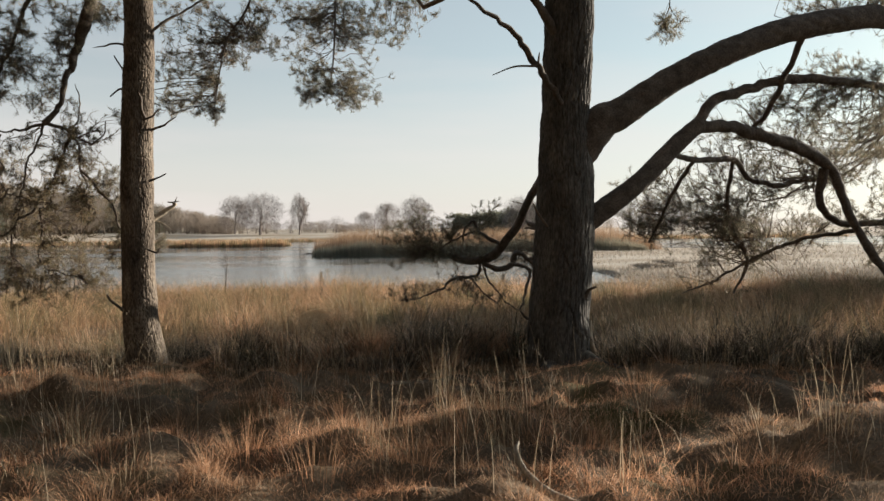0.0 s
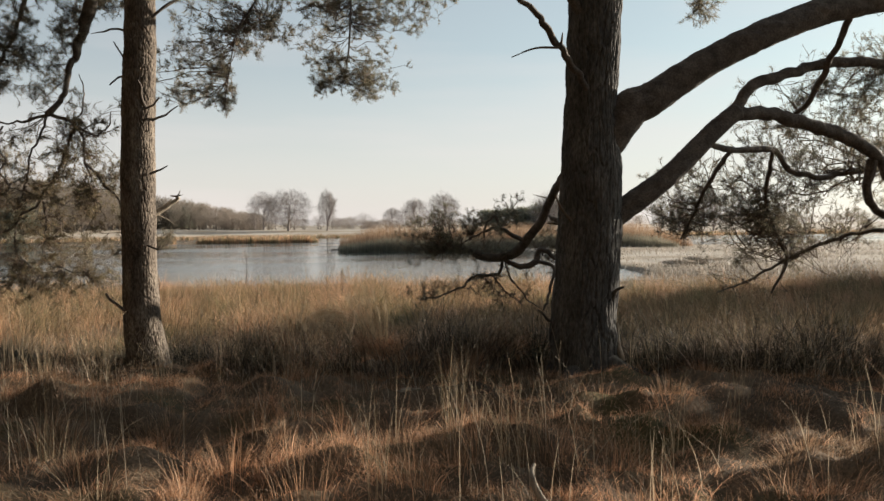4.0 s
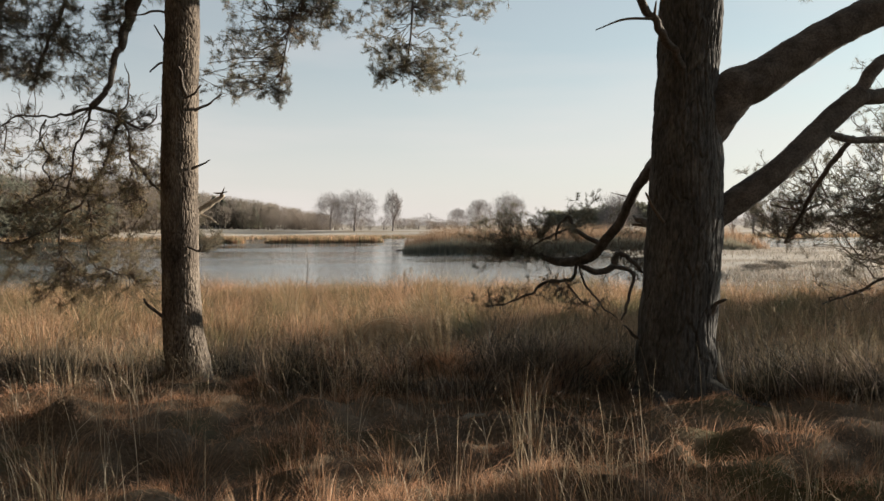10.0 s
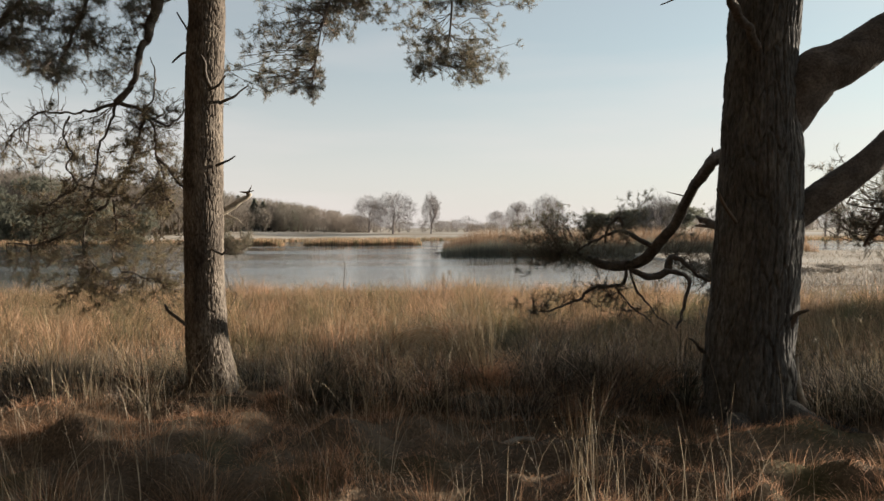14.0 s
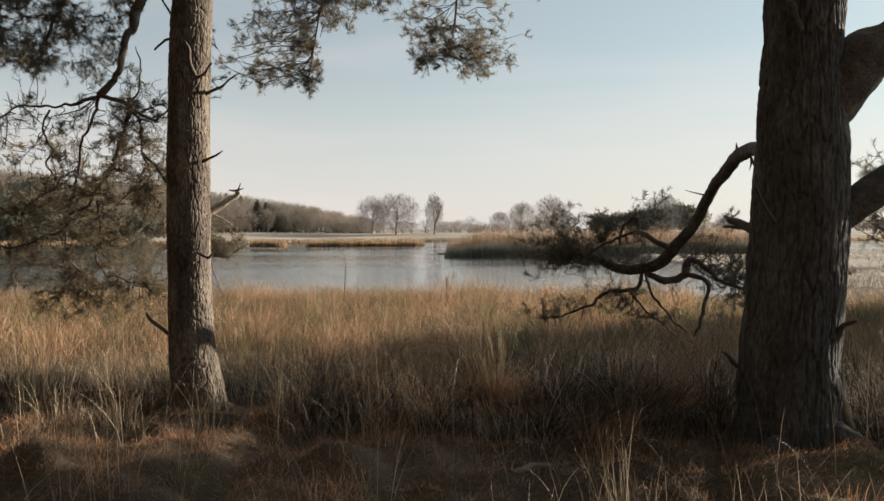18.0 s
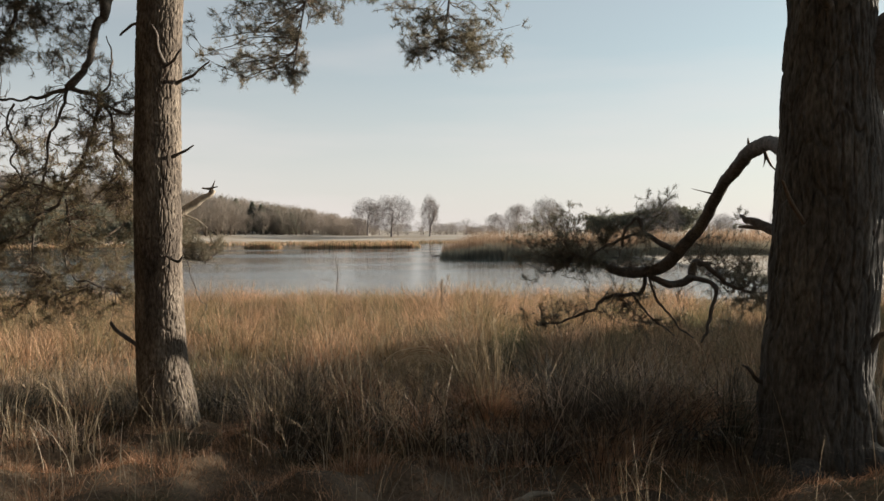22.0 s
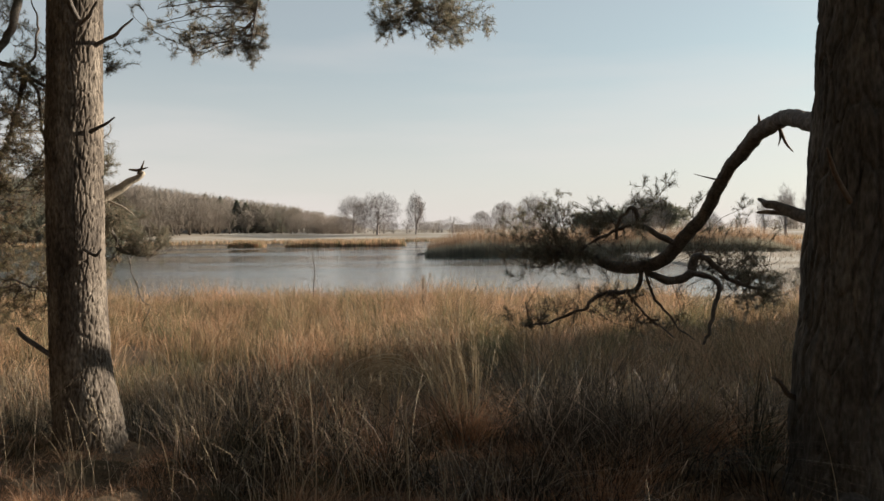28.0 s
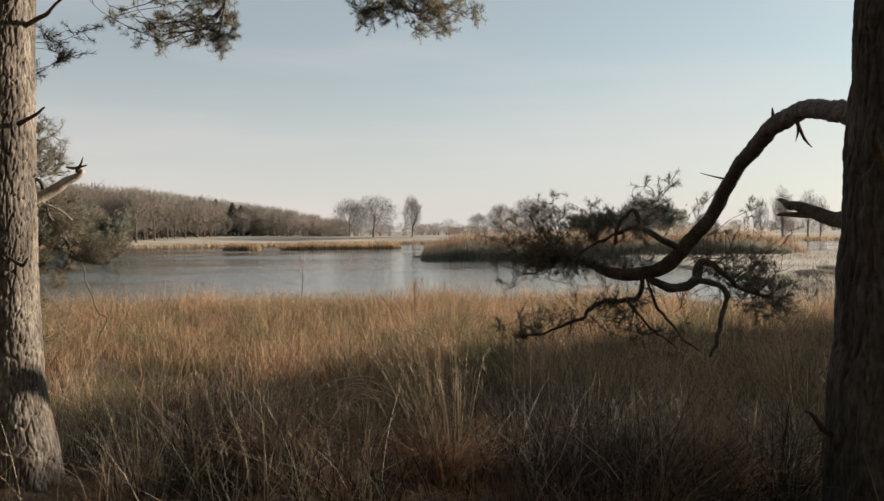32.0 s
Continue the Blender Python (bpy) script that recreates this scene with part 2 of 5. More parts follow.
# ---- mesh tools ----
def mesh_np(name, verts, tris, smooth=False):
    me = bpy.data.meshes.new(name)
    verts, tris = np.asarray(verts, np.float32), np.asarray(tris, np.int32)
    me.vertices.add(len(verts))
    me.vertices.foreach_set("co", verts.ravel())
    me.loops.add(tris.size)
    me.loops.foreach_set("vertex_index", tris.ravel())
    me.polygons.add(len(tris))
    me.polygons.foreach_set("loop_start", np.arange(0, tris.size, 3, dtype=np.int32))
    if smooth:
        me.polygons.foreach_set("use_smooth", np.ones(len(tris), bool))
    me.update(calc_edges=True)
    return me


def join(geos):
    vs, ts, n = [], [], 0
    for v, t in geos:
        vs.append(v)
        ts.append(t + n)
        n += len(v)
    return np.concatenate(vs), np.concatenate(ts)


def solid(name, geo, material, parent=None, label="", smooth=False):
    ob = new(name, mesh_np(name, geo[0], geo[1], smooth))
    ob.data.materials.append(material)
    if parent:
        ob.parent = parent
    if label:
        tagged(ob, label)
    return ob


def thing(name, label, category, group="", at=(0, 0, 0)):
    ob = new(name)
    ob.location = at
    return tagged(ob, label, category, group)


def hash3(ix, iy, iz, seed):
    h = (ix * 374761393 + iy * 668265263 + iz * 1274126177 + seed * 974634777) & 0x7FFFFFFF
    h = ((h ^ (h >> 13)) * 1103515245) & 0x7FFFFFFF
    return ((h ^ (h >> 16)) & 0xFFFF) / 65535.0


def vnoise(x, y, z=0.0, seed=0):
    """Smooth value noise, 0 to 1."""
    x, y, z = np.broadcast_arrays(np.asarray(x, float), np.asarray(y, float), np.asarray(z, float))
    ix, iy, iz = (np.floor(a).astype(np.int64) for a in (x, y, z))
    fx, fy, fz = x - ix, y - iy, z - iz
    fx, fy, fz = (f * f * (3 - 2 * f) for f in (fx, fy, fz))
    out = 0
    for dx in (0, 1):
        for dy in (0, 1):
            for dz in (0, 1):
                w = (fx if dx else 1 - fx) * (fy if dy else 1 - fy) * (fz if dz else 1 - fz)
                out = out + w * hash3(ix + dx, iy + dy, iz + dz, seed)
    return out


def glide(pts, n):
    """n points along a smooth curve through pts, evenly spaced."""
    p = np.asarray(pts, float)
    q = np.vstack([2 * p[0] - p[1], p, 2 * p[-1] - p[-2]])
    out = []
    for i in range(len(p) - 1):
        a, b, c, d = q[i : i + 4]
        t = np.linspace(0, 1, 24, endpoint=False)[:, None]
        out.append(0.5 * (2 * b + (c - a) * t + (2 * a - 5 * b + 4 * c - d) * t**2 + (3 * b - a - 3 * c + d) * t**3))
    out = np.vstack([*out, p[-1:]])
    s = np.r_[0, np.cumsum(np.linalg.norm(np.diff(out[:, :3], axis=0), axis=1))]
    u = np.linspace(0, s[-1], n)
    return np.stack([np.interp(u, s, out[:, k]) for k in range(out.shape[1])], 1)


def frames(c):
    tang = np.gradient(c, axis=0)
    tang /= np.linalg.norm(tang, axis=1)[:, None] + 1e-9
    side = np.cross(tang[0], (0.31, 0.95, 0.11))
    side /= np.linalg.norm(side)
    sides = []
    for tg in tang:
        side = side - tg * (side @ tg)
        side = side / (np.linalg.norm(side) + 1e-9)
        sides.append(side)
    sides = np.array(sides)
    return sides, np.cross(tang, sides)


def cells(u, v, cols, seed):
    """Bark plates: how far inside its plate a point lies, 0 in the cracks; u wraps round at cols."""
    iu, iv = np.floor(u).astype(np.int64), np.floor(v).astype(np.int64)
    f1, f2 = np.full(u.shape, 9.0), np.full(u.shape, 9.0)
    for du in (-1, 0, 1):
        for dv in (-1, 0, 1):
            cu, cv = iu + du, iv + dv
            w = cu % cols
            px = cu + 0.5 + 0.8 * (hash3(w, cv, w * 0, seed) - 0.5)
            py = cv + 0.5 + 0.9 * (hash3(w, cv, w * 0 + 7, seed) - 0.5)
            d = np.hypot(u - px, v - py)
            f2 = np.where(d < f1, f1, np.minimum(f2, d))
            f1 = np.minimum(f1, d)
    return np.clip((f2 - f1) * 1.6, 0, 1)


def tube(pts, seg=8, step=0.05, rough=0.1, bark=0.0, plate=(0.04, 0.12), seed=0, tip=True, kink=0.0):
    """A limb through (x, y, z, radius) points; bark: depth of the cracks between its plates."""
    p = np.asarray(pts, float)
    n = max(4, int(np.linalg.norm(np.diff(p[:, :3], axis=0), axis=1).sum() / step))
    c = glide(p, n)
    r = np.maximum(c[:, 3], 0.001)
    c = c[:, :3].copy()
    if kink:
        along = np.linspace(0, 1, n) * n * step
        ease = np.minimum(1, np.minimum(along, along[::-1] + 0.1) * 4)
        for axis in range(3):
            c[:, axis] += kink * ease * (vnoise(along * 7, seed + 0.5, axis, seed + 40) - 0.5 + 0.6 * (vnoise(along * 16, seed + 0.5, axis, seed + 44) - 0.5))
    a, b = frames(c)
    th = np.linspace(0, 2 * np.pi, seg, endpoint=False)
    s = np.r_[0, np.cumsum(np.linalg.norm(np.diff(c, axis=0), axis=1))]
    ring = np.cos(th)[None, :, None] * a[:, None] + np.sin(th)[None, :, None] * b[:, None]
    rr = r[:, None] * (1 + rough * (vnoise(c[:, None, 0] * 9 + 2 * np.cos(th), c[:, None, 1] * 9 + 2 * np.sin(th), s[:, None] * 7, seed) - 0.5) * 2)
    if bark:
        mean = float(np.mean(r))
        cols = max(5, int(2 * np.pi * mean / plate[0]))
        u = np.broadcast_to(th[None] / (2 * np.pi) * cols, rr.shape) + 0.5 * (vnoise(s[:, None] * 5 + 0 * th, th[None] * 2, 0, seed + 3) - 0.5)
        v = np.broadcast_to(s[:, None] / plate[1], rr.shape)
        inside = cells(u, v + 0.6 * vnoise(u * 0.7, v * 0.7, 1, seed + 5), cols, seed)
        flake = cells(u * 2.3, v * 3.1, int(cols * 2.3) + 1, seed + 8)
        grain = vnoise(u * 4, v * 5, 2, seed + 9) - 0.5
        rr = rr + bark * (np.clip(inside * 4.0, 0, 1) ** 0.6 - 0.9) + 0.22 * bark * np.clip(flake * 2, 0, 1) + 0.35 * bark * grain
    v = c[:, None] + ring * rr[..., None]
    v = v.reshape(-1, 3)
    i, j = np.meshgrid(np.arange(n - 1), np.arange(seg), indexing="ij")
    k = (j + 1) % seg
    q0, q1, q2, q3 = i * seg + j, i * seg + k, (i + 1) * seg + k, (i + 1) * seg + j
    t = np.concatenate([np.stack([q0, q1, q2], -1).reshape(-1, 3), np.stack([q0, q2, q3], -1).reshape(-1, 3)])
    if tip:
        v = np.vstack([v, c[-1] + (c[-1] - c[-2]) * 0.4])
        e = (n - 1) * seg
        t = np.vstack([t, np.stack([e + np.arange(seg), e + (np.arange(seg) + 1) % seg, np.full(seg, len(v) - 1)], -1)])
    return v, t


def unit(a):
    return a / (np.linalg.norm(a, axis=-1, keepdims=True) + 1e-9)


def thin_tubes(p, r, seg=3):
    """Many thin twigs at once: p (n, k, 3), r (n, k)."""
    n, k = p.shape[:2]
    axis = unit(p[:, -1] - p[:, 0])
    side = unit(np.cross(axis, np.where(np.abs(axis[:, 2:]) > 0.8, (1.0, 0.2, 0.0), (0.1, 0.2, 1.0))))
    other = np.cross(axis, side)
    th = np.arange(seg) * 2 * np.pi / seg
    ring = np.cos(th)[None, :, None] * side[:, None] + np.sin(th)[None, :, None] * other[:, None]
    v = p[:, :, None] + ring[:, None] * r[:, :, None, None]
    base = (np.arange(n) * k * seg)[:, None, None]
    i, j = np.meshgrid(np.arange(k - 1), np.arange(seg), indexing="ij")
    m = (j + 1) % seg
    q = [base + (i * seg + j)[None], base + (i * seg + m)[None], base + ((i + 1) * seg + m)[None], base + ((i + 1) * seg + j)[None]]
    t = np.concatenate([np.stack([q[0], q[1], q[2]], -1).reshape(-1, 3), np.stack([q[0], q[2], q[3]], -1).reshape(-1, 3)])
    return v.reshape(-1, 3), t


def needles(rng, tips, axes, per=26, length=0.055, width=0.003, shoot=0.07):
    """Tufts of needles round the last bit of each shoot."""
    n = len(tips)
    tips, axes = np.repeat(tips, per, 0), np.repeat(unit(axes), per, 0)
    rnd = unit(rng.normal(size=(n * per, 3)))
    away = unit(rnd - axes * (rnd * axes).sum(1, keepdims=True))
    way = unit(axes * rng.uniform(0.35, 1.1, (n * per, 1)) + away)
    start = tips - axes * rng.uniform(0, shoot, (n * per, 1))
    size = length * rng.uniform(0.7, 1.2, (n * per, 1))
    flat = unit(np.cross(way, rng.normal(size=(n * per, 3)))) * width / 2
    v = np.stack([start - flat, start + flat, start + way * size], 1).reshape(-1, 3)
    return v, np.arange(len(v)).reshape(-1, 3)


def sprays(rng, bones, blobs, twig_len=(0.05, 0.15), twigs=17, sag=0.1, up=0.3, per=36, length=0.05, width=0.0026, thick=0.0048, curl=0.45):
    """Side branches from the nearest bit of the limbs (bones) out into the blobs (x, y, z, rx, ry, rz, count): the twigs and their needles."""
    bones, k = np.asarray(bones)[:, :3], 10
    paths, rads, tp, tr, tips, axes = [], [], [], [], [], []
    for x, y, z, rx, ry, rz, count in blobs:
        for _ in range(int(count)):
            d = unit(rng.normal(size=3)) * rng.uniform(0.25, 1) ** 0.5
            goal = np.array((x, y, z)) + d * (rx, ry, rz)
            far = np.linalg.norm(bones - goal, axis=1) * rng.uniform(0.85, 1.15, len(bones))
            root = bones[int(np.argmin(far))]
            span = np.linalg.norm(goal - root)
            u = np.linspace(0, 1, k)[:, None]
            bend = rng.normal(size=3) * 0.1 * span + (0, 0, -sag * span)
            wave = unit(rng.normal(size=3)) * np.sin(u * rng.uniform(5, 11) + rng.uniform(0, 6)) * u * curl * (0.12 + 0.25 * span)
            path = root + (goal - root) * u + bend * (4 * u * (1 - u)) + wave + np.vstack([np.zeros(3), np.cumsum(rng.normal(size=(k - 1, 3)), 0) * 0.025 * span])
            paths.append(path)
            rads.append(thick * (0.5 + span) * np.linspace(1.0, 0.3, k))
            knots = np.append(rng.uniform(0.25, 0.95, 3), 1.0)
            at = np.clip(knots[rng.integers(0, 4, twigs)] + rng.normal(size=twigs) * 0.035, 0.1, 1.0)
            at[0] = 1.0
            pos = np.stack([np.interp(at * (k - 1), np.arange(k), path[:, c]) for c in range(3)], 1)
            way = unit(unit(goal - root) * 0.7 + rng.normal(size=(twigs, 3)) * 0.75 + (0, 0, up))
            size = rng.uniform(*twig_len, (twigs, 1))
            end = pos + way * size
            mid = pos + way * size * 0.5 + rng.normal(size=(twigs, 3)) * 0.12 * size
            tp.append(np.stack([pos, mid, end], 1))
            tr.append(np.tile([0.003, 0.0025, 0.0018], (twigs, 1)))
            tips.append(end)
            axes.append(unit(end - mid))
    wood = join([thin_tubes(np.array(paths), np.array(rads), 4), thin_tubes(np.concatenate(tp), np.concatenate(tr), 3)])
    return wood, needles(rng, np.concatenate(tips), np.concatenate(axes), per, length, width)


def blades(rng, base, height, lean, width, bend=0.5, segs=3):
    """Grass blades: base (n, 3), height (n), lean (n, 2): how far the tip hangs over, as a share of its height."""
    n = len(base)
    u = np.linspace(0, 1, segs + 1)[None, :, None]
    lean3 = np.concatenate([lean, np.zeros((n, 1))], 1)[:, None]
    h = np.asarray(height)[:, None, None]
    spine = base[:, None] + lean3 * h * u ** (1 + bend) + np.array((0, 0, 1.0)) * h * (u - 0.35 * np.linalg.norm(lean3, axis=2, keepdims=True) * u**2)
    turn = rng.uniform(0, np.pi, n)
    side = np.stack([np.cos(turn), np.sin(turn), 0 * turn], 1)[:, None] * (np.asarray(width) / 2 * np.ones(n))[:, None, None]
    w = (1 - u * 0.75)
    left, right = (spine - side * w)[:, :-1], (spine + side * w)[:, :-1]
    v = np.concatenate([np.stack([left, right], 2).reshape(n, 2 * segs, 3), spine[:, -1:]], 1)
    t = []
    for i in range(segs - 1):
        a = 2 * i
        t += [(a, a + 1, a + 3), (a, a + 3, a + 2)]
    t.append((2 * segs - 2, 2 * segs - 1, 2 * segs))
    t = (np.arange(n) * (2 * segs + 1))[:, None, None] + np.array(t)[None]
    return v.reshape(-1, 3), t.reshape(-1, 3)


# ---- ground and water ----
WATER_Z = -0.5
MOUNDS = ((-0.4, 5.95, 0.18, 0.3825), (1.0, 4.45, 0.16, 0.34), (3.3, 4.9, 0.13, 0.425), (3.1, 5.75, 0.11, 0.3825), (0.1, 3.95, 0.18, 0.34), (2.9, 3.5, 0.11, 0.3825), (-1.8, 5.9, 0.11, 0.425), (-0.9, 4.4, 0.14, 0.34), (-2.4, 6.8, 0.09, 0.34), (4.6, 5.2, 0.12, 0.425), (1.9, 5.2, 0.09, 0.425), (0.5, 6.6, 0.08, 0.34))


def smooth(x, a, b):
    t = np.clip((x - a) / (b - a), 0, 1)
    return t * t * (3 - 2 * t)


def bank_edge(x):
    return 7.48 - 0.26 * np.clip(x, -1.2, 8) + 0.5 * (vnoise(x * 0.5, 3.1, 0, 4) - 0.5)


def near_shore(x):
    return 23.4 + 2.4 * (vnoise(x * 0.12, 9.2, 0, 8) - 0.5) + 2.1 * smooth(x, 7, 12) + 44 * smooth(x, 10.5, 17)


def far_shore(x):
    return 165 - 25 * smooth(-x, 25, 60) - 20 * smooth(x, 25, 60) + 10 * (vnoise(x * 0.03, 4.4, 0, 5) - 0.5)


def height(x, y):
    x, y = np.asarray(x, float), np.asarray(y, float)
    e = bank_edge(x)
    top = 0.13 * (vnoise(x * 1.7, y * 1.7, 0, 11) - 0.5) + 0.17 * (np.abs(vnoise(x * 2.6, y * 3.2, 0, 14) - 0.5) * 2 - 0.35) * -0.8 + 0.09 * (vnoise(x * 6.0, y * 6.5, 0, 12) - 0.5)
    for mx, my, mh, mr in MOUNDS:
        top = top + mh * np.exp(-((x - mx) ** 2 + ((y - my) * 1.3) ** 2) / (2 * (mr * 0.55) ** 2))
    top = top * smooth(-np.abs(y), -40, -12)
    s = smooth(y - e, 0, 1.9)
    marsh = -0.42 + 0.12 * (vnoise(x * 0.8, y * 0.8, 0, 13) - 0.5)
    z = top * (1 - s) + marsh * s
    bed = smooth(y - near_shore(x), -1.5, 3.5)
    z = z * (1 - bed) - 1.4 * bed
    f = y - far_shore(x)
    land = smooth(f, -8, 4)
    z = z * (1 - land) + land * (-0.3 + 1.55 * smooth(f, 0, 45))
    hill = 6.5 * smooth(-x, 20, 90) * smooth(y, 165, 300) + 3.0 * smooth(y, 260, 600)
    sides = smooth(np.abs(x), 150, 190) * smooth(y, 10, 40)
    return z * (1 - sides) + 0.3 * sides + hill


def spaced(*runs):
    out = [np.arange(a, b, s) for a, b, s in runs]
    return np.concatenate([*out, [runs[-1][1]]])


gx = spaced((-2500, -300, 200), (-300, -60, 12), (-60, -16, 2), (-16, -4, 0.4), (-4, 6.5, 0.07), (6.5, 16, 0.4), (16, 60, 2), (60, 300, 12), (300, 2500, 200))
gy = spaced((-2000, -60, 150), (-60, -6, 3), (-6, 2.6, 0.3), (2.6, 9.5, 0.07), (9.5, 30, 0.5), (30, 130, 5), (130, 230, 2.5), (230, 600, 15), (600, 3500, 200))
X, Y = np.meshgrid(gx, gy)
V = np.stack([X, Y, height(X, Y)], -1).reshape(-1, 3)
i, j = np.meshgrid(np.arange(len(gy) - 1), np.arange(len(gx) - 1), indexing="ij")
q = i * len(gx) + j
T = np.concatenate([np.stack([q, q + 1, q + len(gx) + 1], -1).reshape(-1, 3), np.stack([q, q + len(gx) + 1, q + len(gx)], -1).reshape(-1, 3)])
tagged(solid("ground", (V, T), M_GROUND, smooth=True), "brown heath ground with moss, sloping to the lake", "ground", kind="structure")
wv = np.array([(-190, 15, WATER_Z), (190, 15, WATER_Z), (190, 190, WATER_Z), (-190, 190, WATER_Z)], float)
tagged(solid("water", (wv, np.array([(0, 1, 2), (0, 2, 3)])), M_WATER), "calm pale lake water reflecting the sky", "water", kind="structure")

# ---- pines at the water's edge ----
def dense(*limbs):
    return np.vstack([glide(p, 30) for p in limbs])


def crown(tree, rng, blobs, bones, name="crown", **kw):
    wood, leaf = sprays(rng, bones, blobs, **kw)
    ob = solid(name, leaf, M_NEEDLE, tree)
    tagged(solid("twig_spray", wood, M_TWIG, ob), kind="stuff")
    return tagged(ob, kind="stuff")


def brushwood(rng, bones, blobs, thick=0.008):
    """Bare curling twigs with hardly a needle left."""
    wood, leaf = sprays(rng, bones, blobs, (0.05, 0.18), 6, 0.1, 0.0, 3, thick=thick, curl=1.3)
    ob = tagged(solid("brushwood", wood, M_TWIG, None, "tangle of thin bare twigs", True), kind="stuff")
    tagged(solid("last_needles", leaf, M_NEEDLE_BROWN, ob), kind="stuff")
    return ob


LIMB_A = [(2.33, 6.45, 1.77, 0.141), (2.59, 6.42, 2.15, 0.16), (2.8, 6.4, 2.27, 0.137), (3.26, 6.4, 2.56, 0.121), (3.67, 6.4, 2.77, 0.117), (4.1, 6.45, 2.95, 0.118), (4.54, 6.5, 3.1, 0.118), (5.22, 6.6, 3.25, 0.115), (5.88, 6.8, 3.34, 0.113), (7.06, 7.2, 3.3, 0.098)]
LIMB_B = [(2.33, 6.45, 1.17, 0.1), (2.55, 6.4, 1.35, 0.096), (2.96, 6.4, 1.64, 0.086), (3.39, 6.5, 2.01, 0.077), (3.64, 6.55, 2.2, 0.074)]
LIMB_B1 = [(3.54, 6.52, 2.11, 0.052), (3.8, 6.6, 2.42, 0.05), (4.14, 6.7, 2.54, 0.047), (4.81, 6.9, 2.72, 0.046), (5.6, 7.1, 2.75, 0.044), (6.22, 7.3, 2.74, 0.041), (7.14, 7.6, 2.72, 0.033)]
LIMB_B2 = [(3.61, 6.55, 2.17, 0.06), (4.02, 6.7, 2.21, 0.06), (4.47, 6.85, 2.14, 0.061), (5.01, 7.0, 2.03, 0.06), (5.39, 7.1, 1.87, 0.057), (5.59, 7.15, 1.57, 0.048), (5.82, 7.2, 1.19, 0.044), (6.24, 7.3, 0.75, 0.041), (6.77, 7.5, 0.48, 0.026)]
LIMB_B3 = [(5.35, 7.1, 1.84, 0.047), (5.36, 7.2, 1.55, 0.042), (5.57, 7.3, 1.34, 0.038), (5.9, 7.4, 1.26, 0.036), (6.41, 7.5, 1.27, 0.034), (7.09, 7.7, 1.17, 0.025)]
LIMB_B4 = [(3.25, 6.45, 1.93, 0.027), (3.8, 6.9, 1.9, 0.029), (4.37, 7.2, 1.93, 0.029), (4.75, 7.5, 1.76, 0.027), (5.22, 7.7, 1.71, 0.029), (5.85, 7.9, 1.8, 0.025)]
LIMB_B5 = [(4.69, 6.5, 3.07, 0.034), (4.68, 6.7, 2.79, 0.03), (4.63, 7.0, 2.4, 0.025), (4.59, 7.2, 2.28, 0.02)]
LIMB_B6 = [(3.8, 6.9, 1.92, 0.02), (3.85, 7.4, 1.68, 0.02), (3.85, 7.8, 1.33, 0.015), (3.81, 8.0, 1.08, 0.011)]
LIMB_B7 = [(4.37, 7.2, 1.93, 0.022), (4.71, 7.9, 1.39, 0.022), (5.39, 8.6, 0.81, 0.021), (5.32, 8.8, 0.41, 0.013)]
LIMB_B8 = [(5.82, 7.2, 1.19, 0.024), (5.71, 7.8, 1.12, 0.02), (5.61, 8.3, 0.99, 0.02), (5.39, 8.6, 0.81, 0.018), (5.01, 8.8, 0.56, 0.013), (4.68, 8.9, 0.42, 0.008)]
LIMB_C = [(2.29, 6.75, 1.64, 0.05), (2.49, 7.4, 1.74, 0.05), (2.73, 8.2, 1.87, 0.052), (2.86, 8.85, 1.87, 0.058), (2.89, 9.3, 1.75, 0.054), (2.87, 9.6, 1.57, 0.052), (2.82, 9.85, 1.31, 0.053), (2.72, 10.05, 1.11, 0.056), (2.60, 10.3, 0.90, 0.058), (2.43, 10.45, 0.82, 0.056), (2.19, 10.55, 0.82, 0.05), (2.0, 10.6, 0.91, 0.039), (1.75, 10.7, 1.0, 0.023)]
LIMB_C1 = [(2.68, 10.13, 1.03, 0.03), (2.55, 10.14, 1.09, 0.028), (2.45, 10.15, 1.15, 0.025), (2.35, 10.2, 1.24, 0.022), (2.28, 10.2, 1.38, 0.02), (2.17, 10.25, 1.22, 0.015), (2.16, 10.3, 1.09, 0.012)]
LIMB_C1b = [(2.35, 10.2, 1.24, 0.016), (2.13, 10.3, 1.14, 0.014), (1.92, 10.4, 1.01, 0.01), (1.71, 10.45, 0.95, 0.006)]
LIMB_C2 = [(2.45, 10.4, 0.82, 0.034), (2.54, 10.4, 0.74, 0.036), (2.73, 10.4, 0.69, 0.038), (2.90, 10.4, 0.77, 0.04), (2.93, 10.4, 0.90, 0.038), (3.01, 10.4, 0.89, 0.03), (3.16, 10.4, 0.79, 0.024), (3.29, 10.4, 0.69, 0.018), (3.52, 10.4, 0.60, 0.013)]
LIMB_C2b = [(2.88, 10.35, 0.76, 0.028), (3.07, 10.3, 0.71, 0.025), (3.08, 10.25, 0.54, 0.02), (3.01, 10.2, 0.29, 0.016), (2.93, 10.2, 0.13, 0.012)]
LIMB_C3 = [(2.45, 10.5, 0.81, 0.021), (2.43, 10.5, 0.62, 0.021), (2.26, 10.5, 0.57, 0.022), (2.03, 10.5, 0.56, 0.02), (1.94, 10.5, 0.44, 0.016), (1.70, 10.5, 0.36, 0.013), (1.33, 10.5, 0.27, 0.006)]
LIMB_C4 = [(2.30, 10.45, 0.58, 0.012), (2.44, 10.3, 0.38, 0.01), (2.66, 10.25, 0.19, 0.006)]
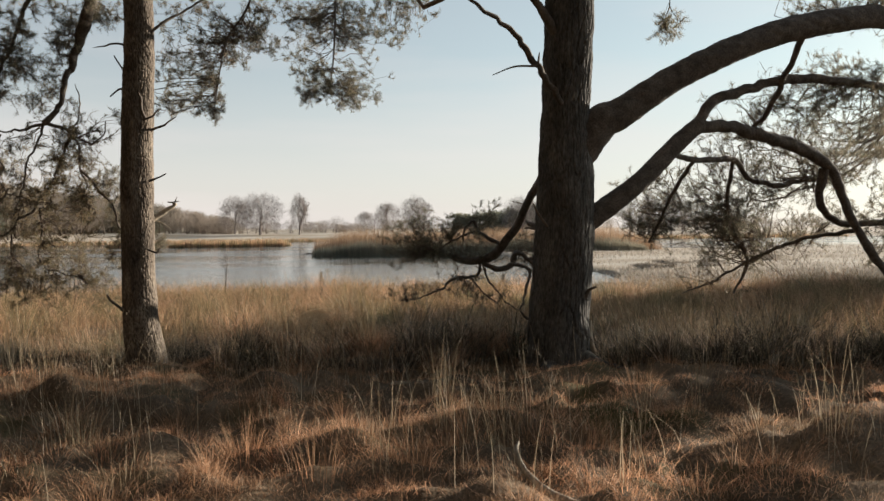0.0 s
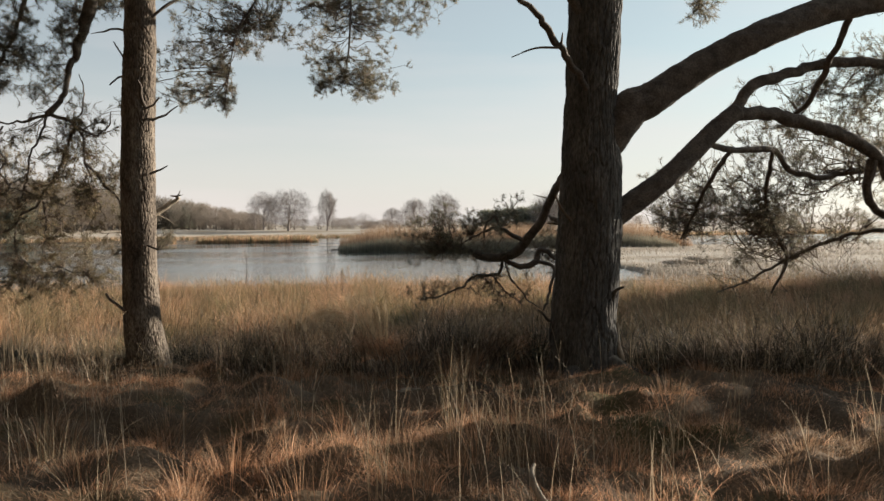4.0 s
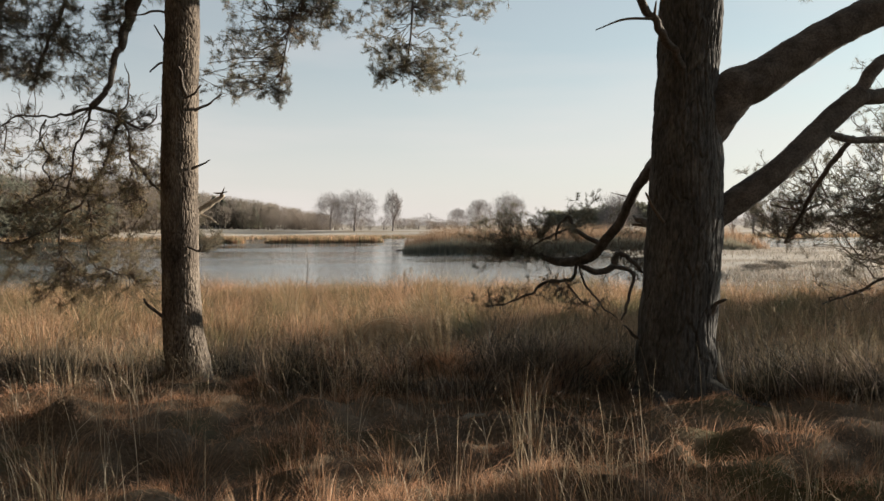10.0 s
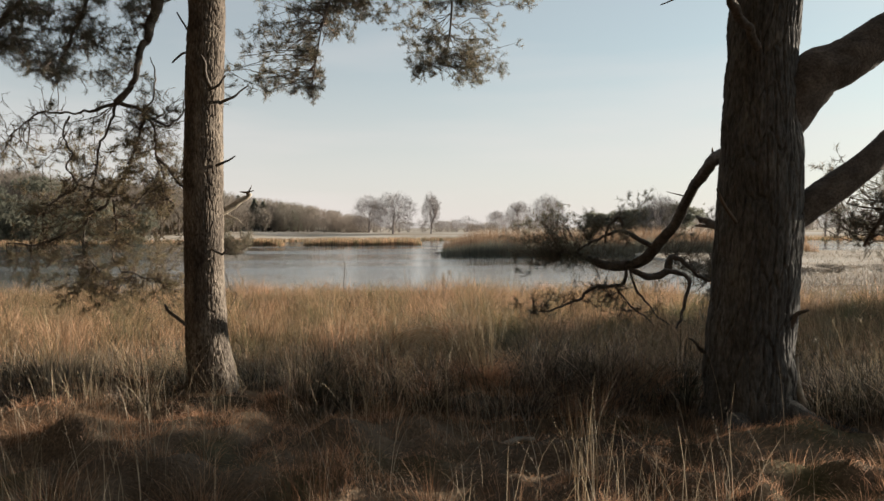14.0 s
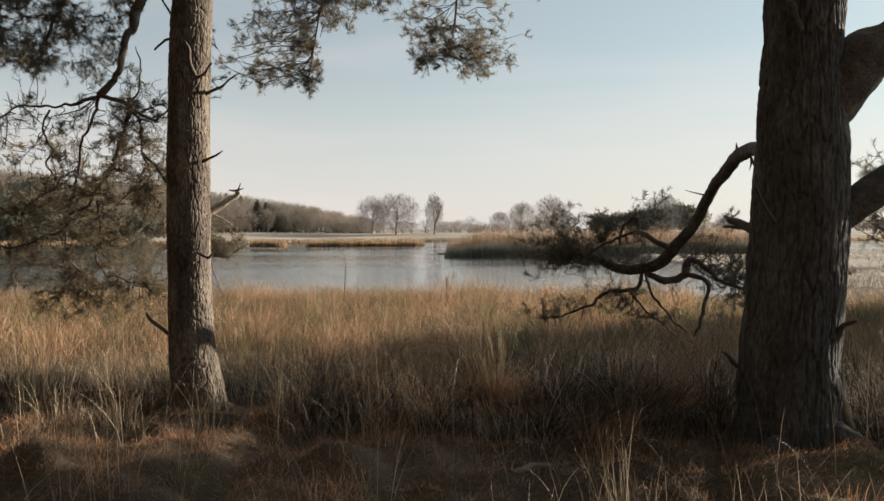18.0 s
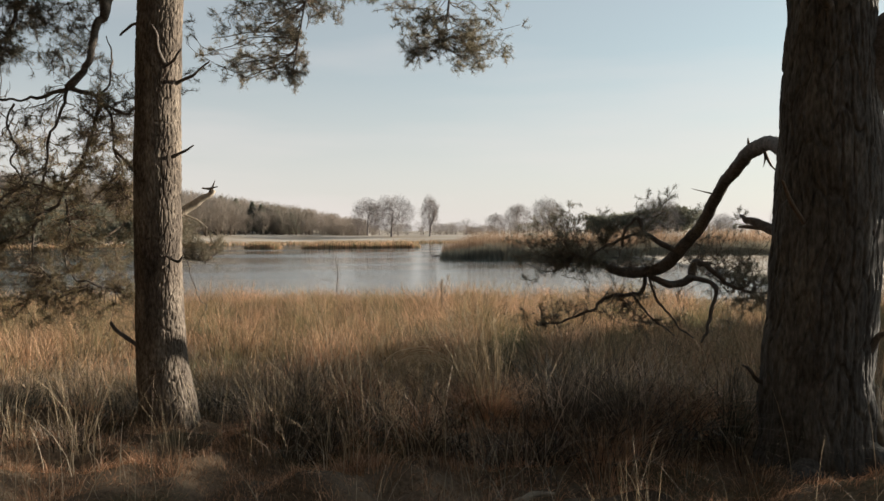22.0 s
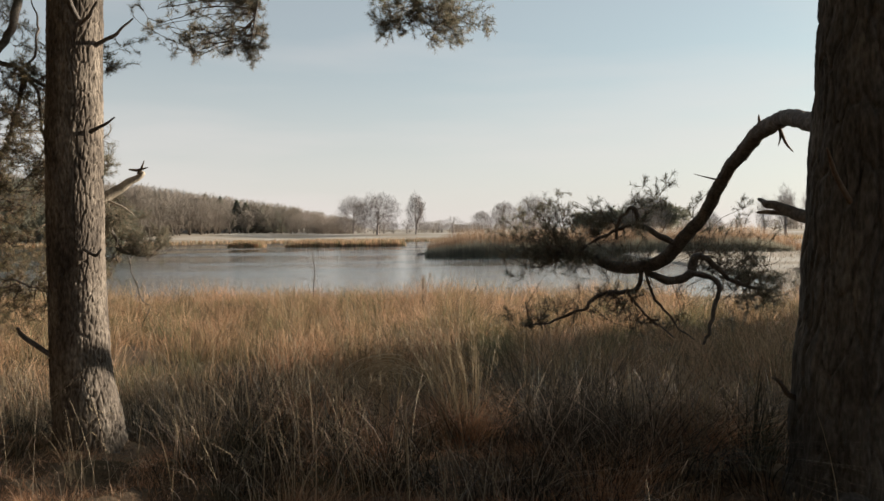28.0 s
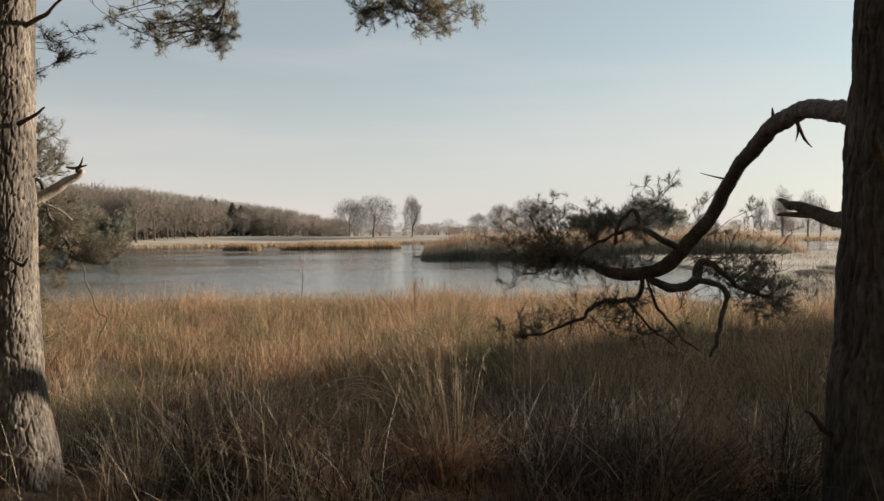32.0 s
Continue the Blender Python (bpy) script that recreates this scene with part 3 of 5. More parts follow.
LIMB_C5 = [(2.46, 10.4, 0.76, 0.012), (2.53, 10.4, 0.56, 0.012), (2.73, 10.4, 0.32, 0.01), (2.92, 10.4, 0.14, 0.006)]
LIMB_D = [(2.23, 6.3, 2.3, 0.023), (2.06, 6.15, 2.46, 0.0281), (1.89, 6.0, 2.59, 0.0245), (1.72, 5.92, 2.75, 0.023), (1.56, 5.85, 2.9, 0.0187), (1.41, 5.8, 2.96, 0.0158), (1.22, 5.75, 3.06, 0.0101)]
LIMB_D1 = [(1.89, 6.0, 2.58, 0.0096), (1.69, 5.95, 2.56, 0.0072), (1.5, 5.9, 2.48, 0.004)]
LIMB_D2 = [(2.18, 6.35, 2.94, 0.039), (2.04, 6.3, 3.12, 0.039), (1.93, 6.25, 3.24, 0.031)]
LIMB_D3 = [(1.91, 6.0, 2.61, 0.012), (1.92, 6.0, 2.69, 0.005)]
LIMB_S1 = [(2.32, 6.9, 1.19, 0.035), (2.27, 7.15, 1.24, 0.0314), (2.23, 7.3, 1.28, 0.0224), (2.21, 7.4, 1.32, 0.0091)]
LIMB_S1b = [(2.26, 7.2, 1.24, 0.015), (2.23, 7.35, 1.25, 0.012), (2.2, 7.4, 1.25, 0.006)]
LIMB_S2 = [(2.04, 6.2, 1.26, 0.011), (1.94, 6.12, 1.36, 0.01), (1.87, 6.05, 1.45, 0.006)]
LIMB_S3 = [(2.35, 6.3, 0.58, 0.022), (2.405, 6.25, 0.63, 0.017), (2.425, 6.22, 0.69, 0.013), (2.47, 6.18, 0.73, 0.008)]
LIMB_S4 = [(2.0, 6.5, 0.41, 0.0135), (1.92, 6.46, 0.45, 0.0105), (1.88, 6.43, 0.51, 0.0075), (1.82, 6.4, 0.53, 0.0045)]
LIMB_LS1 = [(-1.46, 7.6, 2.19, 0.016), (-1.39, 7.6, 2.23, 0.013), (-1.28, 7.55, 2.27, 0.009), (-1.18, 7.5, 2.33, 0.004)]
LIMB_LS2 = [(-1.49, 7.55, 2.3, 0.007), (-1.38, 7.4, 2.32, 0.009), (-1.31, 7.35, 2.38, 0.007)]
LIMB_LS3 = [(-1.44, 7.55, 1.73, 0.011), (-1.35, 7.5, 1.76, 0.009), (-1.27, 7.45, 1.79, 0.004)]
LIMB_LS4 = [(-1.47, 7.71, 1.36, 0.034), (-1.39, 7.74, 1.41, 0.025), (-1.31, 7.76, 1.46, 0.02), (-1.24, 7.78, 1.53, 0.014)]
LIMB_LS4a = [(-1.26, 7.77, 1.515, 0.01), (-1.235, 7.76, 1.555, 0.006), (-1.22, 7.75, 1.59, 0.002)]
LIMB_LS4b = [(-1.31, 7.76, 1.54, 0.004), (-1.26, 7.76, 1.535, 0.007), (-1.2, 7.75, 1.55, 0.003)]
LIMB_LS5 = [(-1.47, 7.5, 1.09, 0.007), (-1.37, 7.4, 1.06, 0.009), (-1.33, 7.38, 1.09, 0.006)]
LIMB_LS6 = [(-1.64, 7.6, 0.46, 0.014), (-1.73, 7.55, 0.54, 0.014), (-1.79, 7.5, 0.61, 0.012), (-1.82, 7.48, 0.67, 0.009)]
LIMB_LS7 = [(-1.45, 7.45, 2.31, 0.017), (-1.47, 7.4, 2.39, 0.015), (-1.47, 7.35, 2.47, 0.014), (-1.48, 7.32, 2.52, 0.007)]
LIMB_LS8 = [(-1.61, 7.6, 2.59, 0.011), (-1.7, 7.6, 2.6, 0.01), (-1.78, 7.6, 2.53, 0.007)]
LIMB_LS9 = [(-1.61, 7.6, 2.7, 0.01), (-1.68, 7.6, 2.8, 0.008), (-1.74, 7.6, 2.91, 0.005)]
LIMB_LS10 = [(-1.58, 7.6, 2.99, 0.012), (-1.7, 7.6, 3.02, 0.01), (-1.83, 7.6, 3.0, 0.007), (-1.93, 7.6, 2.98, 0.003)]
LIMB_LS11 = [(-1.48, 7.6, 3.07, 0.014), (-1.32, 7.6, 3.21, 0.014), (-1.15, 7.65, 3.34, 0.012), (-0.94, 7.7, 3.5, 0.01), (-0.62, 7.8, 3.7, 0.008)]
LIMB_LS12 = [(-1.42, 7.72, 1.36, 0.008), (-1.33, 7.73, 1.32, 0.005), (-1.27, 7.73, 1.27, 0.002)]
LIMB_L1 = [(-1.6, 7.7, 3.43, 0.043), (-1.96, 8.3, 3.41, 0.041), (-2.39, 9.0, 3.33, 0.038), (-2.55, 9.2, 3.1, 0.036), (-2.62, 9.15, 2.81, 0.031), (-2.7, 9.1, 2.58, 0.031), (-2.81, 9.1, 2.46, 0.031)]
LIMB_L1a = [(-2.81, 9.1, 2.46, 0.018), (-3.0, 9.1, 2.41, 0.014), (-3.25, 9.1, 2.34, 0.01), (-3.44, 9.1, 2.4, 0.01), (-3.54, 9.1, 2.39, 0.008), (-3.83, 9.1, 2.15, 0.006)]
LIMB_L1b = [(-2.81, 9.1, 2.46, 0.016), (-2.88, 9.15, 2.3, 0.012), (-3.01, 9.2, 2.08, 0.01), (-3.1, 9.3, 1.82, 0.01), (-3.23, 9.4, 1.47, 0.008)]
LIMB_L1c = [(-2.76, 9.1, 2.46, 0.02), (-2.59, 9.1, 2.39, 0.017), (-2.54, 9.1, 2.34, 0.02), (-2.66, 9.2, 2.11, 0.013), (-2.85, 9.3, 1.77, 0.013), (-3.13, 9.35, 1.42, 0.012), (-3.41, 9.4, 1.24, 0.01), (-3.72, 9.4, 1.14, 0.01), (-4.03, 9.4, 1.12, 0.006)]
LIMB_L1d = [(-2.54, 9.1, 2.36, 0.015), (-2.46, 9.15, 2.22, 0.011), (-2.46, 9.2, 1.96, 0.009), (-2.43, 9.3, 1.67, 0.008), (-2.34, 9.3, 1.51, 0.006)]
LIMB_L1e = [(-3.26, 9.4, 1.32, 0.01), (-3.26, 9.4, 1.06, 0.008), (-3.19, 9.5, 0.85, 0.008), (-3.05, 9.6, 0.76, 0.008), (-2.93, 9.7, 0.76, 0.007)]
LIMB_L2 = [(-1.29, 7.7, 4.23, 0.08), (-0.93, 8.8, 4.62, 0.084), (-0.35, 9.8, 4.89, 0.084), (0.37, 10.4, 4.96, 0.073), (1.17, 10.8, 4.95, 0.05), (1.84, 11.0, 4.89, 0.034)]
LIMB_L2a = [(0.48, 10.4, 4.93, 0.017), (0.47, 10.4, 4.18, 0.014), (0.44, 10.4, 3.58, 0.012), (0.38, 10.4, 3.13, 0.007)]
LIMB_L2b = [(-0.35, 9.9, 4.93, 0.016), (-0.65, 10.2, 4.16, 0.014), (-0.95, 10.3, 3.67, 0.01), (-1.08, 10.1, 2.83, 0.007)]


def old_pine():
    """The thick old pine with two great boughs, and one that droops away over the marsh."""
    rng = np.random.default_rng(21)
    tree = thing("pine_tree", "thick old Scots pine with dark fissured bark and great boughs", "tree", "pines on the bank", (2.23, 6.45, 0))
    inv = Matrix.Translation((-2.23, -6.45, 0))
    made = []
    trunk = [(2.22, 6.47, -0.25, 0.42), (2.225, 6.46, -0.05, 0.34), (2.23, 6.45, 0.12, 0.29), (2.225, 6.45, 0.45, 0.268), (2.25, 6.45, 0.8, 0.262), (2.275, 6.45, 1.1, 0.262), (2.29, 6.45, 1.6, 0.25), (2.295, 6.45, 2.0, 0.225), (2.3, 6.45, 2.3, 0.208), (2.34, 6.45, 3.1, 0.212), (2.38, 6.45, 4.5, 0.19), (2.45, 6.5, 7.0, 0.13), (2.5, 6.5, 9.0, 0.06)]
    made.append(solid("trunk", tube(trunk, 260, 0.01, 0.05, 0.019, (0.042, 0.34), 3), M_BARK_DARK, None, "", True))
    for pts, seed in ((LIMB_A, 4), (LIMB_B, 5)):
        made.append(solid("bough", tube(pts, 48, 0.025, 0.06, 0.007, (0.04, 0.09), seed), M_BOUGH, None, "", True))
    # the outer limb is added to carry needles that shade the bank
    outer = [(7.06, 7.2, 3.33, 0.12), (7.6, 8.2, 3.2, 0.09), (7.9, 9.2, 2.8, 0.06), (8.5, 9.9, 2.4, 0.03)]
    lower = [LIMB_B1, LIMB_B2, LIMB_B3, LIMB_B4, LIMB_B5, LIMB_B6, LIMB_B7, LIMB_B8, outer]
    for n, pts in enumerate(lower):
        made.append(solid("branch", tube(pts, 12, 0.025, 0.22, seed=10 + n, kink=0.025), M_BOUGH, None, "", True))
    made.append(solid("bough", tube(LIMB_C, 36, 0.02, 0.14, 0.007, (0.04, 0.08), 7, kink=0.02), M_BOUGH, None, "drooping crooked bough bare near the trunk", True))
    hang = [LIMB_C1, LIMB_C1b, LIMB_C2, LIMB_C2b, LIMB_C3, LIMB_C4, LIMB_C5]
    for n, pts in enumerate(hang):
        made.append(solid("branch", tube(pts, 9, 0.022, 0.3, seed=20 + n, kink=0.05), M_BOUGH, None, "", True))
    for n, pts in enumerate((LIMB_D, LIMB_D2, LIMB_S1, LIMB_S3, LIMB_S4)):
        made.append(solid("dead_branch", tube(pts, 12, 0.02, 0.25, seed=30 + n, kink=0.06), M_BOUGH, None, "broken dead branch", True))
    for n, pts in enumerate((LIMB_D1, LIMB_D3, LIMB_S1b, LIMB_S2, ((2.853, 8.85, 1.896, 0.018), (2.849, 8.85, 1.947, 0.013), (2.845, 8.85, 1.986, 0.006)), ((2.769, 8.38, 1.853, 0.014), (2.839, 8.42, 1.743, 0.009), (2.902, 8.45, 1.688, 0.004)), ((2.796, 8.4, 1.856, 0.012), (2.793, 8.4, 1.762, 0.007), (2.782, 8.4, 1.726, 0.003)), ((2.865, 9.6, 1.564, 0.009), (2.761, 9.6, 1.587, 0.006), (2.639, 9.6, 1.619, 0.002)))):
        made.append(solid("dead_twig", tube(pts, 6, 0.03, 0.2, seed=40 + n), M_TWIG, None, "", True))
    roots = (((2.36, 6.28, 0.1, 0.1), (2.5, 6.16, 0.03, 0.07), (2.68, 6.08, -0.01, 0.05), (2.95, 5.98, -0.07, 0.03)), ((2.08, 6.24, 0.02, 0.09), (1.95, 6.1, -0.05, 0.06), (1.8, 6.0, -0.1, 0.03)))
    for n, pts in enumerate(roots):
        made.append(solid("root", tube(pts, 20, 0.02, 0.1, 0.008, (0.04, 0.08), 50 + n), M_BARK_DARK, None, "", True))
    made.append(solid("bark_scar", tube(((2.475, 6.33, 0.42, 0.012), (2.468, 6.32, 0.3, 0.02), (2.475, 6.3, 0.2, 0.024), (2.5, 6.27, 0.12, 0.016)), 8, 0.02, 0.3, seed=60), M_DEAD, None, "pale strip of bare wood", True))
    # the last four blobs are added to cast shade on the bank grass
    right = ((3.9, 8.0, 1.5, 0.6, 0.56, 0.42, 50), (4.6, 8.0, 1.55, 0.7, 0.67, 0.5, 60), (5.4, 8.3, 1.45, 0.7, 0.67, 0.58, 52), (5.0, 8.5, 0.9, 0.78, 0.56, 0.35, 15), (6.3, 7.8, 1.6, 0.67, 0.67, 0.67, 68), (4.8, 7.4, 2.3, 0.78, 0.56, 0.45, 53), (5.8, 7.5, 2.6, 0.78, 0.67, 0.56, 73), (6.2, 7.0, 3.6, 0.9, 0.67, 0.45, 63), (5.2, 6.9, 3.55, 0.56, 0.45, 0.22, 31), (6.9, 7.6, 1.2, 0.67, 0.67, 0.6, 36), (5.6, 9.3, 2.0, 0.78, 0.56, 0.56, 24), (6.7, 9.5, 2.3, 0.78, 0.67, 0.6, 26), (7.8, 9.7, 2.5, 0.78, 0.67, 0.6, 26), (8.7, 9.9, 2.4, 0.78, 0.78, 0.7, 20))
    bones = dense(LIMB_A[5:], LIMB_B1, LIMB_B2, *lower[2:])
    made.append(crown(None, rng, right, bones, "needles", twigs=10, per=30, sag=0.16, thick=0.0052))
    hung = [(2.42, 6.5, 5.2, 0.05), (3.4, 7.4, 5.3, 0.035), (4.05, 8.0, 4.7, 0.02), (4.1, 8.05, 3.75, 0.006)]
    made.append(solid("branch", tube(hung, 8, 0.05, 0.15, seed=29), M_BOUGH, None, "", True))
    made.append(crown(None, rng, ((4.1, 8.0, 3.55, 0.2, 0.22, 0.22, 6), (4.2, 8.0, 4.1, 0.25, 0.25, 0.2, 5)), dense(hung[2:]), "needles"))
    left = ((1.75, 10.6, 1.2, 0.45, 0.45, 0.3, 26), (2.2, 10.4, 1.25, 0.4, 0.4, 0.2, 10), (1.65, 10.6, 0.95, 0.4, 0.4, 0.22, 15), (1.35, 10.6, 1.05, 0.3, 0.35, 0.22, 12), (3.35, 10.6, 1.05, 0.4, 0.5, 0.38, 20), (3.65, 10.6, 0.6, 0.5, 0.5, 0.38, 20), (2.4, 10.5, 0.4, 0.6, 0.4, 0.22, 8), (1.4, 10.5, 0.35, 0.35, 0.3, 0.12, 5), (2.32, 10.2, 1.6, 0.09, 0.1, 0.07, 2), (2.62, 10.2, 1.52, 0.08, 0.1, 0.08, 2), (2.1, 10.45, 0.95, 0.4, 0.3, 0.12, 7), (2.75, 10.3, 1.35, 0.2, 0.25, 0.15, 4))
    made.append(crown(None, rng, left, dense(LIMB_C[6:], *hang), "needles", thick=0.0055, twigs=12, per=34))
    made.append(brushwood(rng, dense(LIMB_C[6:], *hang), ((1.85, 10.5, 1.02, 0.6, 0.4, 0.34, 30), (3.2, 10.5, 0.85, 0.5, 0.4, 0.4, 26), (2.3, 10.4, 0.5, 0.65, 0.3, 0.28, 26), (1.6, 10.5, 0.5, 0.4, 0.3, 0.2, 10))))
    made.append(brushwood(rng, bones, ((4.4, 8.0, 1.5, 0.7, 0.5, 0.5, 30), (5.4, 7.9, 1.4, 0.8, 0.6, 0.6, 30), (4.9, 8.4, 0.8, 0.8, 0.4, 0.4, 16), (5.3, 7.4, 2.4, 0.8, 0.5, 0.5, 20))))
    top = [(2.4 + 1.7 * math.cos(a) * s, 6.5 + 1.7 * math.sin(a) * s, z, 1.1, 1.1, 0.7, 6) for z, s in ((5.2, 1.2), (6.6, 1.0), (8.0, 0.6)) for a in (0.3, 1.6, 2.9, 4.2, 5.4)]
    made.append(crown(None, rng, top, dense(trunk[-4:]), "crown", twigs=10, twig_len=(0.2, 0.5), per=16, length=0.12, width=0.012, thick=0.02))
    for ob in made:
        ob.parent, ob.matrix_parent_inverse = tree, inv
    return tree


def slim_pine():
    """The slimmer pine, sunlit from the side, with dead stubs and hanging branches."""
    rng = np.random.default_rng(5)
    tree = thing("pine_tree", "slim Scots pine with sunlit plated bark and broken stubs", "tree", "pines on the bank", (-1.53, 7.65, 0))
    inv = Matrix.Translation((1.53, -7.65, 0))
    made = []
    trunk = [(-1.47, 7.62, -0.4, 0.27), (-1.495, 7.63, -0.15, 0.215), (-1.515, 7.64, 0.05, 0.19), (-1.54, 7.65, 0.25, 0.17), (-1.56, 7.65, 0.5, 0.156), (-1.57, 7.65, 1.0, 0.148), (-1.57, 7.65, 1.7, 0.146), (-1.55, 7.65, 2.4, 0.141), (-1.525, 7.65, 3.0, 0.135), (-1.53, 7.65, 3.6, 0.126), (-1.55, 7.7, 5.0, 0.11), (-1.6, 7.7, 7.5, 0.06)]
    made.append(solid("trunk", tube(trunk, 220, 0.008, 0.04, 0.012, (0.025, 0.12), 13), M_BARK, None, "", True))
    for n, pts in enumerate((LIMB_LS1, LIMB_LS2, LIMB_LS3, LIMB_LS5, LIMB_LS6, LIMB_LS7, LIMB_LS8, LIMB_LS9, LIMB_LS10, LIMB_LS11)):
        made.append(solid("dead_stub", tube(pts, 9, 0.015, 0.3, seed=70 + n, kink=0.03), M_BOUGH, None, "", True))
    for n, pts in enumerate((LIMB_LS4, LIMB_LS12)):
        made.append(solid("dead_stub", tube(pts, 9, 0.015, 0.35, seed=80 + n, kink=0.04), M_DEAD, None, "pale barkless broken stub", True))
    for n, pts in enumerate((LIMB_LS4a, LIMB_LS4b)):
        made.append(solid("splinter", tube(pts, 6, 0.01, 0.4, seed=85 + n, kink=0.02), M_TWIG, None, "dark splinter at the broken end", True))
    extra = [(-2.46, 9.2, 1.96, 0.014), (-2.15, 9.3, 1.55, 0.012), (-1.98, 9.35, 1.12, 0.011), (-1.8, 9.38, 1.0, 0.009), (-1.66, 9.4, 1.07, 0.006)]
    low = [(-1.98, 9.35, 1.12, 0.006), (-1.88, 9.4, 0.9, 0.005), (-1.78, 9.4, 0.62, 0.004), (-1.83, 9.42, 0.42, 0.002)]
    limb1 = [(-1.55, 7.7, 4.3, 0.08), (-1.85, 8.2, 4.35, 0.075), (-2.2, 8.9, 3.95, 0.068), (-2.42, 9.2, 3.5, 0.062)] + LIMB_L1[3:]
    roof = [(-2.0, 8.55, 4.15, 0.05), (-2.7, 8.95, 4.1, 0.04), (-3.4, 9.1, 3.75, 0.03), (-3.9, 9.1, 3.2, 0.02), (-4.1, 9.1, 2.8, 0.008)]
    fork = [(-2.7, 8.95, 4.1, 0.03), (-3.0, 9.1, 3.6, 0.022), (-3.2, 9.1, 3.1, 0.016), (-3.35, 9.1, 2.75, 0.008)]
    rise = [(-2.56, 9.1, 2.4, 0.012), (-2.44, 9.1, 2.5, 0.009), (-2.42, 9.1, 2.72, 0.008), (-2.47, 9.1, 2.9, 0.004)]
    curlup = [(-2.54, 9.1, 2.36, 0.013), (-2.36, 9.1, 2.26, 0.011), (-2.2, 9.12, 2.34, 0.009), (-2.16, 9.14, 2.5, 0.005)]
    loop = [(-3.25, 9.1, 2.34, 0.009), (-3.3, 9.1, 2.2, 0.008), (-3.22, 9.1, 1.98, 0.008), (-3.3, 9.12, 1.8, 0.007), (-3.06, 9.15, 1.62, 0.005)]
    arch = [(-3.1, 9.3, 1.82, 0.009), (-3.3, 9.3, 1.72, 0.008), (-3.55, 9.3, 1.5, 0.008), (-3.62, 9.3, 1.3, 0.005)]
    drop = [(-2.95, 9.35, 1.55, 0.009), (-2.93, 9.4, 1.2, 0.008), (-2.98, 9.4, 0.98, 0.008), (-2.82, 9.45, 0.8, 0.007), (-2.55, 9.5, 0.74, 0.004)]
    hang = [limb1, LIMB_L1a, LIMB_L1b, LIMB_L1c, LIMB_L1d, LIMB_L1e, extra, low, rise, curlup, loop, arch, drop, roof, fork]
    for n, pts in enumerate(hang):
        made.append(solid("branch", tube(pts, 12, 0.025, 0.22, seed=90 + n, kink=0.07), M_BOUGH, None, "", True))
    over = [[(-1.53, 7.66, 4.2, 0.085)] + LIMB_L2[1:], LIMB_L2a, LIMB_L2b]
    for n, pts in enumerate(over):
        made.append(solid("branch", tube(pts, 10, 0.04, 0.14, seed=110 + n), M_BOUGH, None, "", True))
    side = ((-3.4, 9.0, 3.0, 0.55, 0.5, 0.4, 58), (-2.9, 9.1, 3.3, 0.5, 0.5, 0.3, 31), (-3.3, 9.2, 3.9, 0.8, 0.6, 0.6, 58), (-2.4, 9.3, 3.9, 0.5, 0.5, 0.4, 28), (-3.9, 9.0, 3.3, 0.5, 0.5, 0.5, 35), (-2.75, 9.2, 2.75, 0.35, 0.35, 0.25, 10), (-3.4, 9.1, 2.1, 0.4, 0.35, 0.3, 8))
    made.append(crown(None, rng, side, dense(limb1, roof, fork), "needles", twigs=14, per=32, sag=0.0, up=-0.1))
    sparse = ((-2.5, 9.3, 1.9, 0.35, 0.4, 0.5, 51), (-2.9, 9.5, 1.4, 0.6, 0.4, 0.55, 64), (-3.3, 9.5, 0.95, 0.55, 0.4, 0.4, 22), (-2.6, 9.7, 0.95, 0.4, 0.4, 0.3, 15), (-3.7, 9.5, 1.8, 0.4, 0.4, 0.5, 30), (-3.45, 9.6, 0.68, 0.3, 0.3, 0.18, 8), (-2.95, 9.35, 1.95, 0.5, 0.4, 0.4, 25), (-2.52, 9.12, 2.36, 0.1, 0.1, 0.12, 9), (-3.5, 9.3, 1.5, 0.4, 0.35, 0.4, 15), (-3.2, 9.5, 0.6, 0.6, 0.35, 0.2, 24), (-2.5, 9.6, 0.65, 0.4, 0.3, 0.2, 16), (-3.8, 9.5, 0.9, 0.4, 0.35, 0.3, 16), (-2.2, 9.45, 1.15, 0.25, 0.3, 0.3, 12))
    wood, leaf = sprays(rng, dense(*hang[1:13]), sparse, twigs=10, per=26, sag=0.2, up=0.0, thick=0.006, twig_len=(0.04, 0.12), curl=0.9, length=0.045)
    nd = solid("needles", leaf, M_NEEDLE_BROWN, None, "sparse browning needles on hanging twigs")
    tagged(nd, kind="stuff")
    tagged(solid("twig_spray", wood, M_TWIG, nd), kind="stuff")
    made.append(nd)
    made.append(brushwood(rng, dense(*hang[1:13]), ((-2.9, 9.2, 1.9, 0.6, 0.4, 0.6, 40), (-3.1, 9.4, 1.1, 0.6, 0.4, 0.5, 26), (-2.5, 9.15, 2.3, 0.3, 0.2, 0.25, 16), (-3.5, 9.1, 2.3, 0.4, 0.3, 0.25, 12)), 0.007))
    behind = ((-2.05, 9.3, 2.5, 0.12, 0.2, 0.2, 5), (-2.05, 9.3, 1.8, 0.12, 0.2, 0.15, 5), (-2.0, 9.4, 1.35, 0.2, 0.3, 0.25, 10), (-1.75, 9.4, 1.1, 0.2, 0.2, 0.1, 7))
    made.append(crown(None, rng, behind, dense(extra, LIMB_L1d), "needles"))
